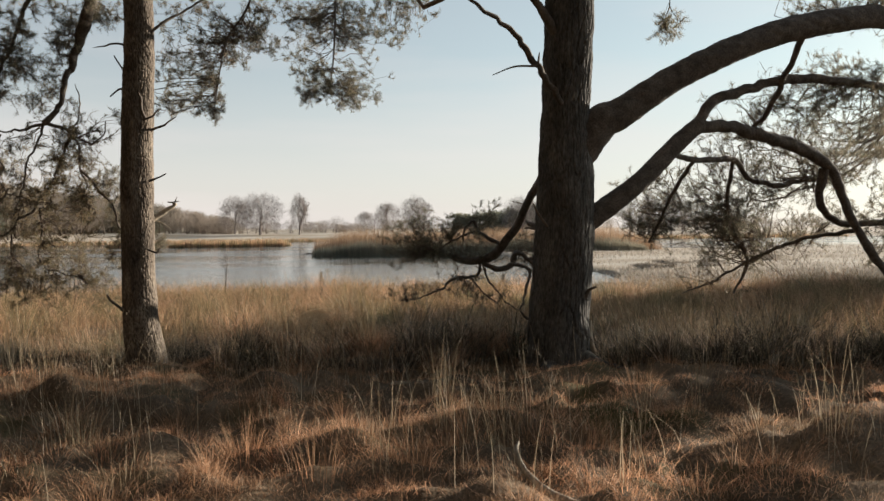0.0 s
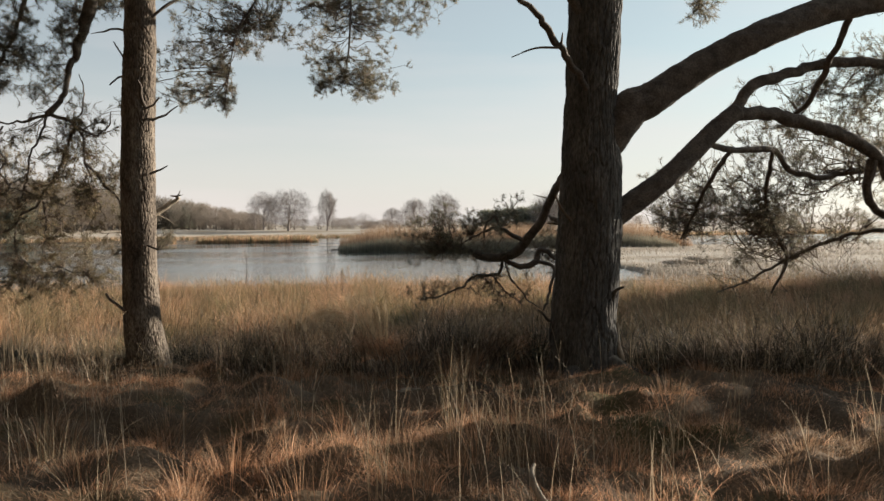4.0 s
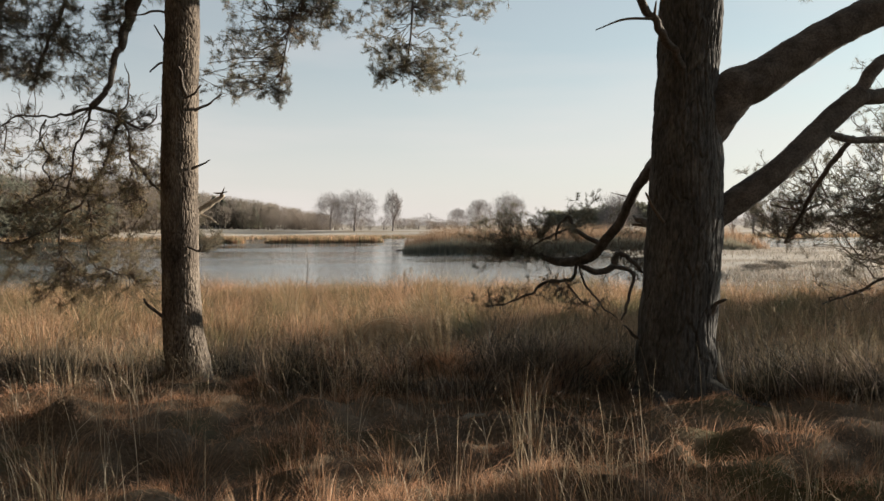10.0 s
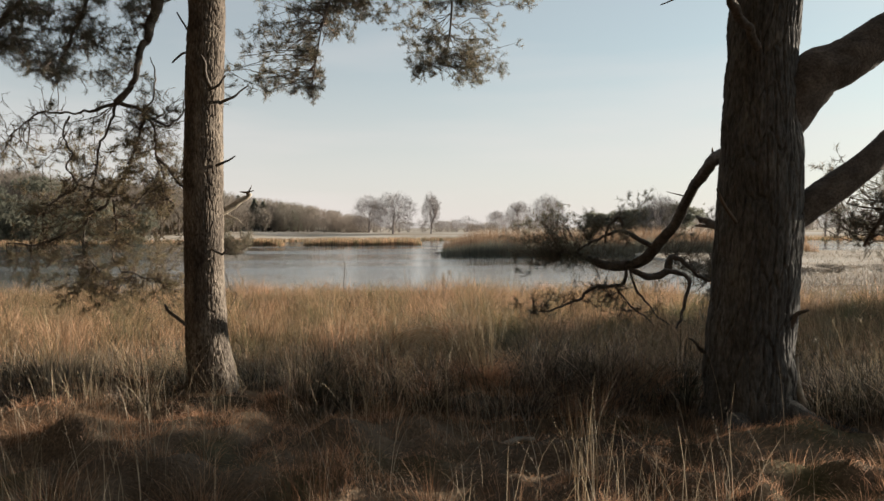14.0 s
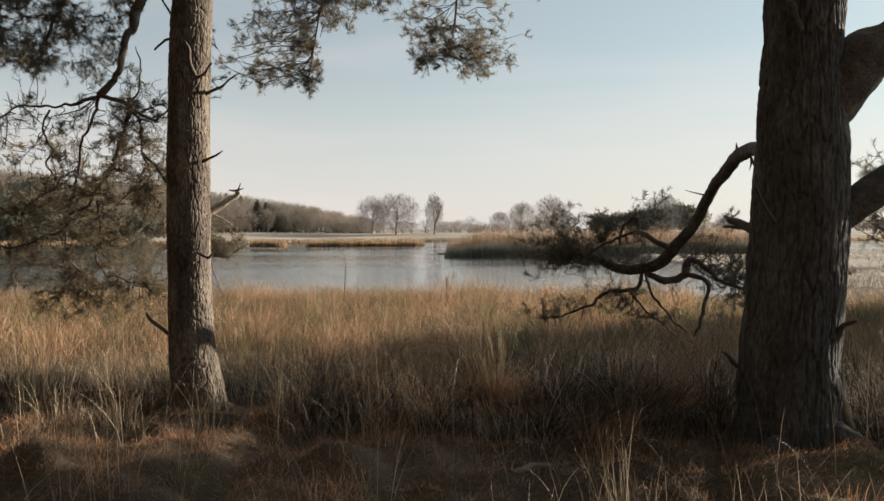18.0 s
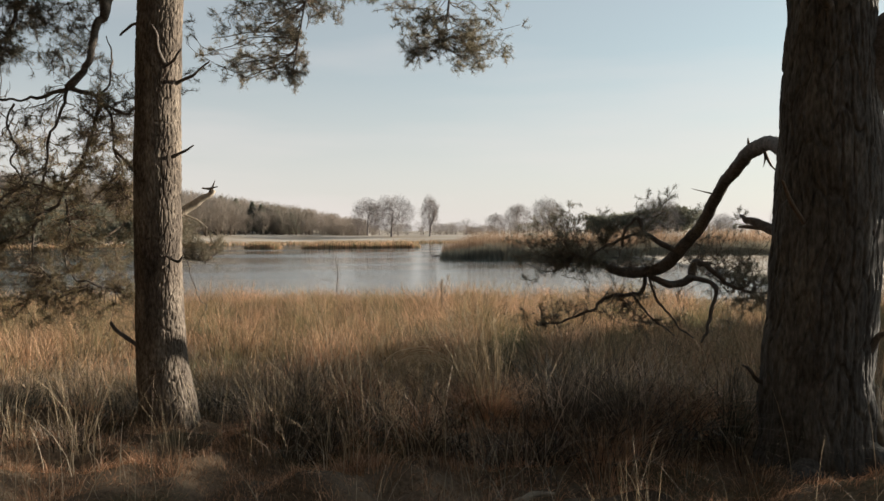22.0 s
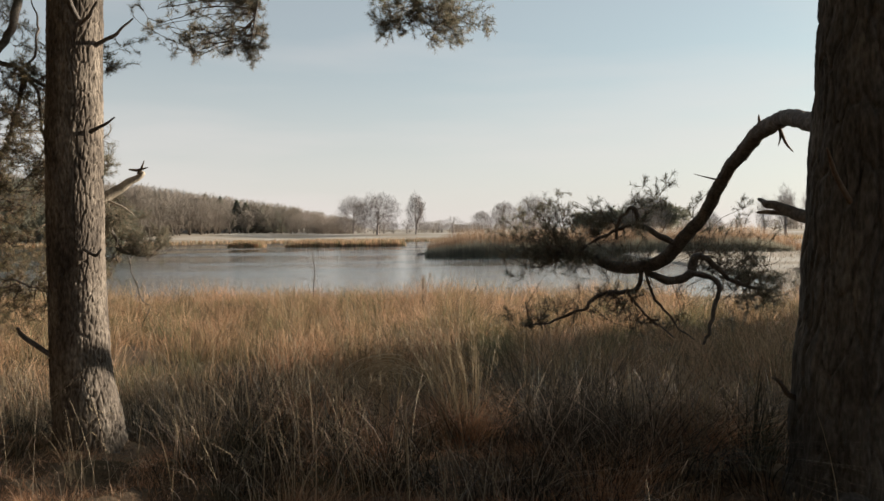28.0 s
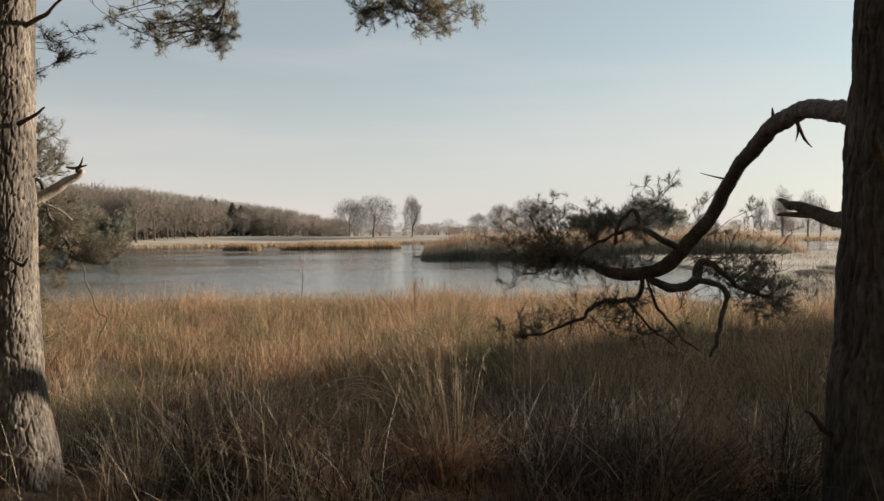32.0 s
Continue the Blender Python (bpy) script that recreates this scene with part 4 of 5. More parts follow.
    high = ((-1.2, 10.3, 3.05, 0.2, 0.25, 0.38, 20), (-1.7, 10.7, 3.5, 0.4, 0.4, 0.4, 26), (-0.9, 11.0, 3.95, 0.5, 0.5, 0.35, 37), (-0.2, 11.0, 4.05, 0.5, 0.5, 0.4, 39), (0.17, 10.4, 3.25, 0.38, 0.4, 0.3, 28), (0.79, 10.4, 3.17, 0.32, 0.4, 0.32, 32), (1.3, 10.8, 4.25, 0.5, 0.4, 0.35, 30), (0.5, 10.7, 4.15, 0.6, 0.4, 0.35, 37), (-1.75, 10.4, 3.05, 0.3, 0.3, 0.25, 12), (-1.45, 10.5, 4.1, 0.45, 0.4, 0.35, 18), (-0.35, 10.6, 3.75, 0.4, 0.4, 0.25, 12), (1.0, 10.9, 3.9, 0.45, 0.4, 0.25, 15), (-1.08, 10.12, 2.8, 0.06, 0.08, 0.1, 4))
    made.append(crown(None, rng, high, dense(*over), "needles", twigs=12, per=36, twig_len=(0.05, 0.12), curl=0.6))
    top = [(-1.6 + 1.1 * math.cos(a) * s, 7.7 + 1.1 * math.sin(a) * s, z, 0.9, 0.9, 0.6, 5) for z, s in ((5.4, 1.2), (6.6, 0.9), (7.6, 0.4)) for a in (0.3, 1.6, 2.9, 4.2, 5.4)]
    made.append(crown(None, rng, top, dense(trunk[-3:]), "crown", twigs=10, twig_len=(0.2, 0.5), per=16, length=0.12, width=0.012, thick=0.02))
    for ob in made:
        ob.parent, ob.matrix_parent_inverse = tree, inv
    return tree


old_pine()
slim_pine()


def unseen_pine():
    """A tall pine for the unseen wood added to block skylight."""
    rng = np.random.default_rng(8)
    tree = thing("pine_tree", "tall pine added out of view to block skylight", "tree", "pines round the clearing")
    trunk = [(0, 0, -0.5, 0.24), (0, 0, 0.2, 0.19), (0.05, 0, 3, 0.16), (0, 0.05, 7, 0.12), (0.05, 0, 10.5, 0.04)]
    solid("trunk", tube(trunk, 24, 0.1, 0.06, 0.01, (0.06, 0.16), 2), M_BARK_DARK, tree, "", True)
    blobs = [(1.3 * s * math.cos(a + z), 1.3 * s * math.sin(a + z), z, 0.95, 0.95, 0.6, 9) for z, s in ((2.0, 1.0), (3.4, 1.15), (4.8, 1.2), (6.3, 1.1), (7.8, 0.9), (9.2, 0.6)) for a in (0, 1.25, 2.5, 3.75, 5.0)]
    crown(tree, rng, blobs, dense(trunk[1:]), "crown", twigs=12, twig_len=(0.2, 0.5), per=18, length=0.13, width=0.016, thick=0.02)
    return tree


# trees added out of view, behind and to the left, to darken shaded sides
first = unseen_pine()
spots = ((-9, -6, 1.3), (-5, -8, 1.49), (-1, -7, 1.3), (3, -8.5, 1.43), (7, -6.5, 1.3), (-12, -1, 1.45), (-7, -12, 1.56), (1, -13, 1.56), (8, -12, 1.43), (14, -9, 1.43), (-7, -3, 1.38), (-8.5, 0.8, 1.3), (-14, -6, 1.56), (-10, 3.5, 1.3), (-15, 3, 1.59), (4, -17, 1.69), (-6, -17, 1.69), (-13, -14, 1.69), (13, -16, 1.69), (-6.8, 6.4, 1.2), (-8.4, 9.0, 1.25), (-10.5, 12.0, 1.3), (-6.6, 3.6, 1.2), (-9.6, 6.2, 1.4), (-5.5, -3.2, 1.3), (-5.2, 0.2, 1.2), (-2.2, -6.0, 1.3), (2.2, -6.5, 1.2))
for n, (x, y, s) in enumerate(spots):
    m = pose(x, y, -0.1, 0, 0, 47 * n) @ Matrix.Scale(s, 4)
    if n:
        copy_thing(first, m)
    else:
        first.matrix_basis = m



def shade_pine():
    """A dense young pine, added out of view to cast shade."""
    rng = np.random.default_rng(18)
    tree = thing("shade_pine", "dense bushy young pine added out of view to cast shade", "tree", "young pines beside the clearing")
    trunk = [(0, 0, -0.5, 0.1), (0, 0, 0.2, 0.08), (0.03, 0, 2.4, 0.06), (0, 0, 4.3, 0.02)]
    solid("trunk", tube(trunk, 16, 0.1, 0.06, 0.006, (0.05, 0.1), 2), M_BARK_DARK, tree, "", True)
    blobs = [(0.75 * s * math.cos(a + z), 0.75 * s * math.sin(a + z), z, 0.6, 0.6, 0.45, 11) for z, s in ((0.9, 1.0), (1.7, 1.1), (2.5, 1.1), (3.2, 1.0), (3.9, 0.8)) for a in (0, 1.25, 2.5, 3.75, 5.0)]
    crown(tree, rng, blobs, dense(trunk[1:]), "crown", twigs=12, twig_len=(0.15, 0.35), per=18, length=0.1, width=0.014, thick=0.014)
    return tree


young = shade_pine()
# a close row added unseen on the sunny side casts shade; a few stand apart
# tree tops along the row, set by where the shade should end
tops = ((13.2, 5.2), (13.8, 5.9), (14.2, 5.6), (14.5, 5.6), (14.9, 6.4), (15.2, 7.4), (15.5, 7.0), (15.8, 6.4), (16.1, 6.1), (16.5, 5.9), (17.1, 5.8), (18.4, 5.25), (19.0, 5.0))
spots = []
for k in range(20):
    x = 18.0 + 1.1 * (k % 2)
    line_y = 13.2 + 0.3 * k
    tall = float(np.interp(line_y, [a for a, _ in tops], [b for _, b in tops])) + 0.272 * (x - 18)
    spots.append((x, line_y + 0.445 * (x - 13.7), 0.58, tall / 4.85))
spots += [(x, y, s, s) for x, y, s in ((-5.6, 6.6, 1.2), (-6.4, 8, 1.35), (-6.6, 7, 1.5), (-4.9, 5.6, 1.25), (10.8, 6.9, 0.57), (11.4, 8.6, 0.71), (12.2, 10, 0.64))]
for n, (x, y, s, t) in enumerate(spots):
    m = pose(x, y, -0.2, 0, 0, 61 * n) @ Matrix.Diagonal((s, s, t, 1))
    if n:
        copy_thing(young, m)
    else:
        young.matrix_basis = m

# ---- grass ----
TRUNKS = np.array([(2.23, 6.45, 0.36), (-1.52, 7.65, 0.22)])


def clear_of_trunks(x, y):
    keep = np.ones(len(x), bool)
    for tx, ty, tr in TRUNKS:
        keep &= np.hypot(x - tx, y - ty) > tr
    return keep


def tussocks(rng, count, xr, y_of, per, spread, tall, width, segs, lean=0.35, wind=(-0.06, -0.05)):
    """Tussock after tussock of blades that lean out from their middle."""
    cx = rng.uniform(*xr, count)
    cy = y_of(cx, rng.uniform(0, 1, count))
    size = rng.uniform(0.55, 1.25, count) * (0.45 + 1.0 * vnoise(cx * 1.1, cy * 1.1, 0, 31))
    off = rng.normal(size=(count, per, 2)) * spread * size[:, None, None]
    x, y = (cx[:, None] + off[..., 0]).ravel(), (cy[:, None] + off[..., 1]).ravel()
    comb = np.stack([vnoise(x * 0.7, y * 0.7, 0, 33) - 0.5, vnoise(x * 0.7, y * 0.7, 0, 34) - 0.5], 1) * 0.7
    tilt = (off / spread).reshape(-1, 2) * lean * 0.7 + rng.normal(size=(count * per, 2)) * np.where(rng.uniform(size=(count * per, 1)) < 0.22, 0.85, 0.36) + wind + comb
    h = np.repeat(size, per) * rng.uniform(0.3, 1.05, count * per) * tall
    h = h * (1 - 0.34 * smooth(9.8 - y, 0, 1.4) * smooth(-x, -0.7, 0.4)) * (1 - 0.25 * smooth(9.4 - y, 0, 0.8) * smooth(-x, 1.7, 2.4)) * (1 - 0.45 * smooth(8.0 - y, 0, 0.5) * smooth(-x, 1.6, 2.1))
    keep = clear_of_trunks(x, y) & (np.hypot(x + 1.3, y - 7.25) > 0.55) & (np.hypot((x - 0.6) * 1.2, y - 7.0) > 0.42) & (np.hypot(x - 0.16, y - 7.4) > 0.24)
    x, y, tilt, h = x[keep], y[keep], tilt[keep], h[keep]
    base = np.stack([x, y, height(x, y) - 0.02], 1)
    return blades(rng, base, h, tilt, width * rng.uniform(0.6, 1.5, len(x)), 0.7, segs)


def marsh_line(x, u):
    """Where the tall marsh grass stands: down to the shore, but only a narrow strip beyond the old pine."""
    near = np.maximum(bank_edge(x) + 2.2, np.abs(x) * 0.8)
    far = np.minimum(near_shore(x), 26 - 7 * smooth(x, 1.5, 7))
    return near + np.maximum(far - near, 0.6) * u


rng = np.random.default_rng(77)
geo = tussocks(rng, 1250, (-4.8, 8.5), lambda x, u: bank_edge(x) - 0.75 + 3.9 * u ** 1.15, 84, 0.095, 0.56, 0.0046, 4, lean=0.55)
tagged(solid("tall_grass", geo, M_GRASS), "tall winter moor grass tussocks with shade put into their colour", "grass", kind="stuff")
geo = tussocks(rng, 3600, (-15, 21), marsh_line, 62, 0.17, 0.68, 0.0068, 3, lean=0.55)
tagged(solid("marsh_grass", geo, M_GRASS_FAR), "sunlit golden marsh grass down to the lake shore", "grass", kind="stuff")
n = 26000
x, y = rng.uniform(3, 26, n), rng.uniform(9.5, 28.5, n)
keep = (x < 1.05 * y + 1) & (y < near_shore(x) + 0.3) & (y > 25 - 7 * smooth(x, 1.5, 7)) & (vnoise(x * 0.5, y * 0.8, 0, 61) + 0.3 > rng.uniform(0.3, 1, n))
x, y = x[keep], y[keep]
geo = blades(rng, np.stack([x, y, np.maximum(height(x, y), WATER_Z) - 0.02], 1), rng.uniform(0.08, 0.26, len(x)) * (0.6 + 0.8 * vnoise(x * 0.6, y * 0.6, 0, 62)), rng.normal(size=(len(x), 2)) * 0.6, 0.02, 0.6, 2)
tagged(solid("frosted_grass", geo, M_FROST), "low white frosted grass at the lake margin", "grass", kind="stuff")

n = 34000
y = 24 + 44 * rng.uniform(0, 1, n) ** 1.5
x = rng.uniform(9, 62, n)
keep = (x < 0.95 * y + 4) & (y < near_shore(x) + 0.5) & (vnoise(x * 0.35, y * 0.5, 0, 64) + 0.35 > rng.uniform(0.3, 1, n))
x, y = x[keep], y[keep]
geo = blades(rng, np.stack([x, y, np.maximum(height(x, y), WATER_Z) - 0.02], 1), rng.uniform(0.1, 0.34, len(x)) * (0.5 + vnoise(x * 0.4, y * 0.4, 0, 65)), rng.normal(size=(len(x), 2)) * 0.5, 0.035, 0.6, 2)
tagged(solid("frosted_marsh", geo, M_FROST), "wide pale frosted marsh beyond the old pine", "grass", kind="stuff")

n = 290000
x, y = rng.uniform(-4, 6.8, n), rng.uniform(2.7, 8.6, n)
y[:50000] = rng.uniform(-3.5, 2.7, 50000)
cover = vnoise(x * 2.3, y * 2.3, 0, 41) * 0.45 + vnoise(x * 6, y * 6, 0, 42) * 0.35 + np.clip((height(x, y) + 0.05) * 1.6, 0, 0.35)
cover = cover - 0.3 * np.exp(-((x - 2.7) ** 2 / 1.1 + (y - 5.7) ** 2 / 0.35)) - 0.14 * np.exp(-((y - 5.35 + 0.1 * x) / 0.35) ** 2)
keep = (cover > rng.uniform(0.2, 0.66, n)) & (y < bank_edge(x) + 0.9) & clear_of_trunks(x, y)
x, y, cover = x[keep], y[keep], cover[keep]
comb = np.stack([vnoise(x * 1.5, y * 1.5, 0, 43) - 0.5, vnoise(x * 1.5, y * 1.5, 0, 44) - 0.5], 1) * 1.3
h = 0.02 + 0.11 * np.clip(cover, 0, 1) ** 1.5 * rng.uniform(0.3, 1.3, len(x))
geo = blades(rng, np.stack([x, y, height(x, y) - 0.008], 1), h, rng.normal(size=(len(x), 2)) * 0.65 + comb, 0.0031 * rng.uniform(0.6, 1.4, len(x)), 0.6, 3)
tagged(solid("dry_turf", geo, M_LITTER), "short matted red-brown dry grass on the path", "grass", kind="stuff")

k, per = 900, 70
cx, cy = rng.uniform(-3.6, 6.2, k), rng.uniform(2.7, 7.6, k)
keep = (cy < bank_edge(cx) + 0.2) & (np.hypot(cx - 2.6, (cy - 5.5) * 1.6) > 0.8)
cx, cy = cx[keep], cy[keep]
k = len(cx)
size = rng.uniform(0.5, 1.3, k)
off = rng.normal(size=(k, per, 2)) * (0.045 * size)[:, None, None]
x, y = (cx[:, None] + off[..., 0]).ravel(), (cy[:, None] + off[..., 1]).ravel()
out = (off / (0.045 * size)[:, None, None]).reshape(-1, 2)
h = np.repeat(size, per) * rng.uniform(0.03, 0.12, k * per)
keep = clear_of_trunks(x, y)
geo = blades(rng, np.stack([x, y, height(x, y) - 0.01], 1)[keep], h[keep], (out * 0.75 + rng.normal(size=out.shape) * 0.4)[keep], 0.0028, 0.5, 3)
tagged(solid("turf_tufts", geo, M_LITTER), "small curled tufts of dry grass all over the turf", "grass", kind="stuff")

n = 1700
x, y = rng.uniform(-3.2, 5.2, n), rng.uniform(3.1, 6.7, n)
grp = vnoise(x * 1.6, y * 1.6, 0, 51)
keep = (grp > rng.uniform(0.3, 0.75, n)) & clear_of_trunks(x, y) & ((x < 1.6) | (y < 4.4) | (rng.uniform(size=n) < 0.3))
x, y = x[keep], y[keep]
geo = blades(rng, np.stack([x, y, height(x, y) - 0.01], 1), rng.uniform(0.15, 0.62, len(x)) ** 1.15, rng.normal(size=(len(x), 2)) * rng.choice((0.12, 0.3, 0.5), (len(x), 1)) + (-0.08, -0.03), 0.0034, 0.7, 5)
tagged(solid("grass_stalks", geo, M_STRAW), "thin pale straw stalks rising from the turf", "grass", kind="stuff")

n = 10000
x, y = rng.uniform(-4.5, 6.5, n), rng.uniform(5.6, 11.5, n)
keep = (np.hypot(x + 1.3, y - 7.2) > 0.5) & ((x > -1.8) | (y > 7.9) | (rng.uniform(size=n) < 0.25)) & (y > bank_edge(x) - 1.0) & (y < bank_edge(x) + 3.2) & clear_of_trunks(x, y) & (vnoise(x * 1.3, y * 1.3, 0, 52) > rng.uniform(0.25, 0.85, n))
x, y = x[keep], y[keep]
geo = blades(rng, np.stack([x, y, height(x, y) - 0.01], 1), rng.uniform(0.3, 0.8, len(x)), rng.normal(size=(len(x), 2)) * rng.choice((0.2, 0.45, 0.8), (len(x), 1)) + (-0.08, -0.05), 0.0044, 0.9, 5)
tagged(solid("seed_stalks", geo, M_STALK), "pale dead flower stalks standing over the tussocks", "grass", kind="stuff")


def plumes(rng, stalk, segs, per=6, size=0.04, width=0.0042):
    """Feathery seed heads that hang over at the tips of the stalks in a blades() mesh."""
    v = stalk[0].reshape(-1, 2 * segs + 1, 3)
    tip, low = v[:, -1], v[:, 2 * segs - 2 : 2 * segs].mean(1)
    n = len(tip)
    along = unit(tip - low)
    at = np.repeat(tip, per, 0) - np.repeat(along, per, 0) * rng.uniform(0, 0.13, (n * per, 1))
    way = np.repeat(along[:, :2], per, 0) * 0.9 + rng.normal(size=(n * per, 2)) * 0.55
    return blades(rng, at, size * rng.uniform(0.5, 1.2, n * per), way, width, 0.4, 2)


tagged(solid("seed_plumes", plumes(rng, (geo[0].reshape(-1, 11, 3)[::3].reshape(-1, 3), None), 5), M_STALK), "feathery bleached seed heads over the tussocks", "grass", kind="stuff")


def tussock(x, y, count, tall, lean, label, material, spread=0.07, seed=0):
    """A single tuft of grass that stands out from the rest."""
    rng = np.random.default_rng(900 + seed)
    off = rng.normal(size=(count, 2)) * spread
    z = height(x + off[:, 0], y + off[:, 1])
    at = Vector((x, y, float(height(x, y))))
    tilt = off / spread * lean * 0.6 + rng.normal(size=(count, 2)) * 0.12
    geo = blades(rng, np.stack([off[:, 0], off[:, 1], z - at.z - 0.01], 1), tall * rng.uniform(0.4, 1.0, count), tilt, 0.0048 if material is M_STRAW else 0.0034, 0.7, 4)
    ob = thing("grass_tussock", label, "grass", "single grass tussocks", at)
    tagged(solid("tuft", geo, material, ob), kind="stuff")


def moor_grass_clump(x, y, tall, count, turn, seed):
    """A great clump of moor grass: a brown cushion of dead leaves, and a fan of stiff pale stalks with seed heads."""
    rng = np.random.default_rng(seed)
    at = Vector((x, y, float(height(x, y))))
    ob = thing("moor_grass_clump", "great fan of pale moor grass stalks over a brown cushion", "grass", "great clumps of moor grass", at)
    n = 900
    off = rng.normal(size=(n, 2)) * 0.09
    way = unit(off + rng.normal(size=(n, 2)) * 0.05) * rng.uniform(0.4, 1.5, (n, 1))
    cushion = blades(rng, np.concatenate([off, rng.uniform(-0.03, 0.1, (n, 1))], 1), rng.uniform(0.15, 0.36, n), way, 0.0042, 0.5, 4)
    tagged(solid("cushion", cushion, M_LITTER, ob, "brown cushion of bent dead leaves"), kind="stuff")
    off = rng.normal(size=(count, 2)) * 0.07
    lean = off / 0.07 * (0.13, 0.1) + rng.normal(size=(count, 2)) * 0.05 + (turn, -0.03)
    fan = blades(rng, np.concatenate([off, np.zeros((count, 1))], 1), tall * rng.uniform(0.45, 1, count) ** 0.7, lean, 0.0068, 0.6, 5)
    tagged(solid("stalk_fan", fan, M_STALK, ob), kind="stuff")
    tagged(solid("seed_plume", plumes(rng, fan, 5, 9, 0.045, 0.005), M_STALK, ob), kind="stuff")


moor_grass_clump(0.57, 7.40, 0.74, 80, -0.14, 71)
moor_grass_clump(-0.25, 7.6, 0.6, 16, 0.08, 73)
moor_grass_clump(1.7, 6.95, 0.5, 40, 0.0, 74)


def bent_tuft(x, y, z, seed):
    """A tuft of bleached leaves blown over into a curl, like a nest in the grass."""
    rng = np.random.default_rng(seed)
    base = float(height(x, y))
    ob = thing("bent_grass_tuft", "tuft of bleached leaves bent over into a curl", "grass", at=(x, y, base))
    geos = []
    for k in range(70):
        a, r = rng.uniform(0.2, 3.3), rng.uniform(0.05, 0.17)
        u = np.linspace(0, 1, 9)
        ang = a + u * rng.uniform(1.2, 2.4)
        c = rng.normal(size=3) * (0.03, 0.03, 0.025)
        p = np.stack([c[0] + r * 1.25 * np.cos(ang), c[1] + 0.12 * (u - 0.5) * rng.normal(), z - base + c[2] + r * 0.75 * np.sin(ang)], 1)
        geos.append(thin_tubes(p[None], np.full((1, 9), 0.0024) * np.linspace(1, 0.5, 9), 3))
    foot = np.linspace(0, 1, 4)[None, :, None] * np.stack([rng.normal(size=40) * 0.12, rng.normal(size=40) * 0.05, np.full(40, z - base)], 1)[:, None]
    tagged(solid("leaf_curl", join(geos), M_STRAW, ob), kind="stuff")
    tagged(solid("stem_tuft", thin_tubes(foot, np.full((40, 4), 0.002)), M_STALK, ob), kind="stuff")


bent_tuft(0.16, 7.6, 0.33, 75)


rng = np.random.default_rng(411)
more = [(rng.uniform(-2.2, 3.6), rng.uniform(3.1, 5.2), int(rng.integers(70, 150)), rng.uniform(0.16, 0.3), rng.uniform(0.7, 1.1), 1) for _ in range(34)]
more += [(rng.uniform(-1.8, 3.4), rng.uniform(3.3, 6.2), int(rng.integers(8, 20)), rng.uniform(0.45, 0.75), 0.3, 0) for _ in range(12)]
for k, (x, y, count, tall, lean, kind) in enumerate(((1.35, 8.0, 60, 0.8, 0.3, 2), (-0.5, 8.0, 50, 0.75, 0.35, 2), (2.9, 8.2, 60, 0.7, 0.5, 2), (-2.7, 7.6, 50, 0.7, 0.4, 2), (-1.75, 6.85, 34, 0.7, 0.35, 0), (-1.25, 6.9, 26, 0.5, 0.5, 0), (-2.2, 7.0, 30, 0.6, 0.4, 0), (1.1, 6.4, 220, 0.34, 0.7, 1), (-0.37, 4.15, 110, 0.32, 0.6, 1), (1.02, 3.98, 18, 0.6, 0.35, 0), (-0.95, 3.95, 30, 0.4, 0.5, 0), (0.15, 6.9, 90, 0.4, 0.8, 1), (-0.75, 7.1, 70, 0.6, 0.5, 0), (1.5, 7.2, 80, 0.6, 0.5, 0), (3.3, 6.2, 90, 0.6, 0.6, 0), (-0.3, 5.0, 60, 0.4, 0.5, 1), (-2.3, 6.35, 300, 0.24, 0.9, 1), (-2.6, 6.3, 260, 0.22, 0.9, 1), (-2.05, 6.2, 240, 0.2, 0.9, 1), (-2.85, 6.5, 220, 0.24, 0.9, 1), (-0.2, 6.3, 260, 0.2, 1.0, 1), (-0.05, 6.15, 200, 0.18, 1.0, 1), (1.28, 6.6, 240, 0.32, 0.6, 1), (1.5, 6.25, 160, 0.12, 1.1, 1), (1.75, 6.1, 140, 0.12, 1.1, 1), (2.95, 5.8, 200, 0.14, 1.0, 1), (0.5, 4.7, 60, 0.35, 0.6, 1), (2.4, 4.6, 70, 0.3, 0.7, 1), (0.0, 3.6, 70, 0.35, 0.5, 1), (-1.3, 4.5, 30, 0.45, 0.4, 0), (1.6, 3.5, 70, 0.3, 0.6, 1), *more)):
    tussock(x, y, count, tall, lean, ("loose tuft of pale straw stalks", "bushy tuft of orange-brown dry grass", "tall clump of bleached straw on the bank")[kind], (M_STALK, M_LITTER, M_STRAW)[kind], (0.06, 0.09, 0.08)[kind], k)


# ---- small things on the ground ----
def fallen_branch(name, pts, label, seed):
    ob = thing(name, label, "branch", at=pts[0][:3])
    g = tube([(a - pts[0][0], b - pts[0][1], c - pts[0][2], r) for a, b, c, r in pts], 12, 0.015, 0.2, 0.004, (0.03, 0.05), seed)
    solid("stem", g, M_DEAD, ob, "", True)
    return ob


def on_ground(x, y, up=0.02):
    return float(height(x, y)) + up


fallen_branch("fallen_branch", [(1.2, 3.2, on_ground(1.2, 3.2, 0.0), 0.022), (1.12, 3.38, on_ground(1.12, 3.38, 0.02), 0.02), (1.05, 3.52, on_ground(1.05, 3.52, 0.04), 0.015), (1.03, 3.62, on_ground(1.03, 3.62, 0.1), 0.012), (1.06, 3.68, on_ground(1.06, 3.68, 0.14), 0.005)], "pale weathered fallen branch on the turf", 3)
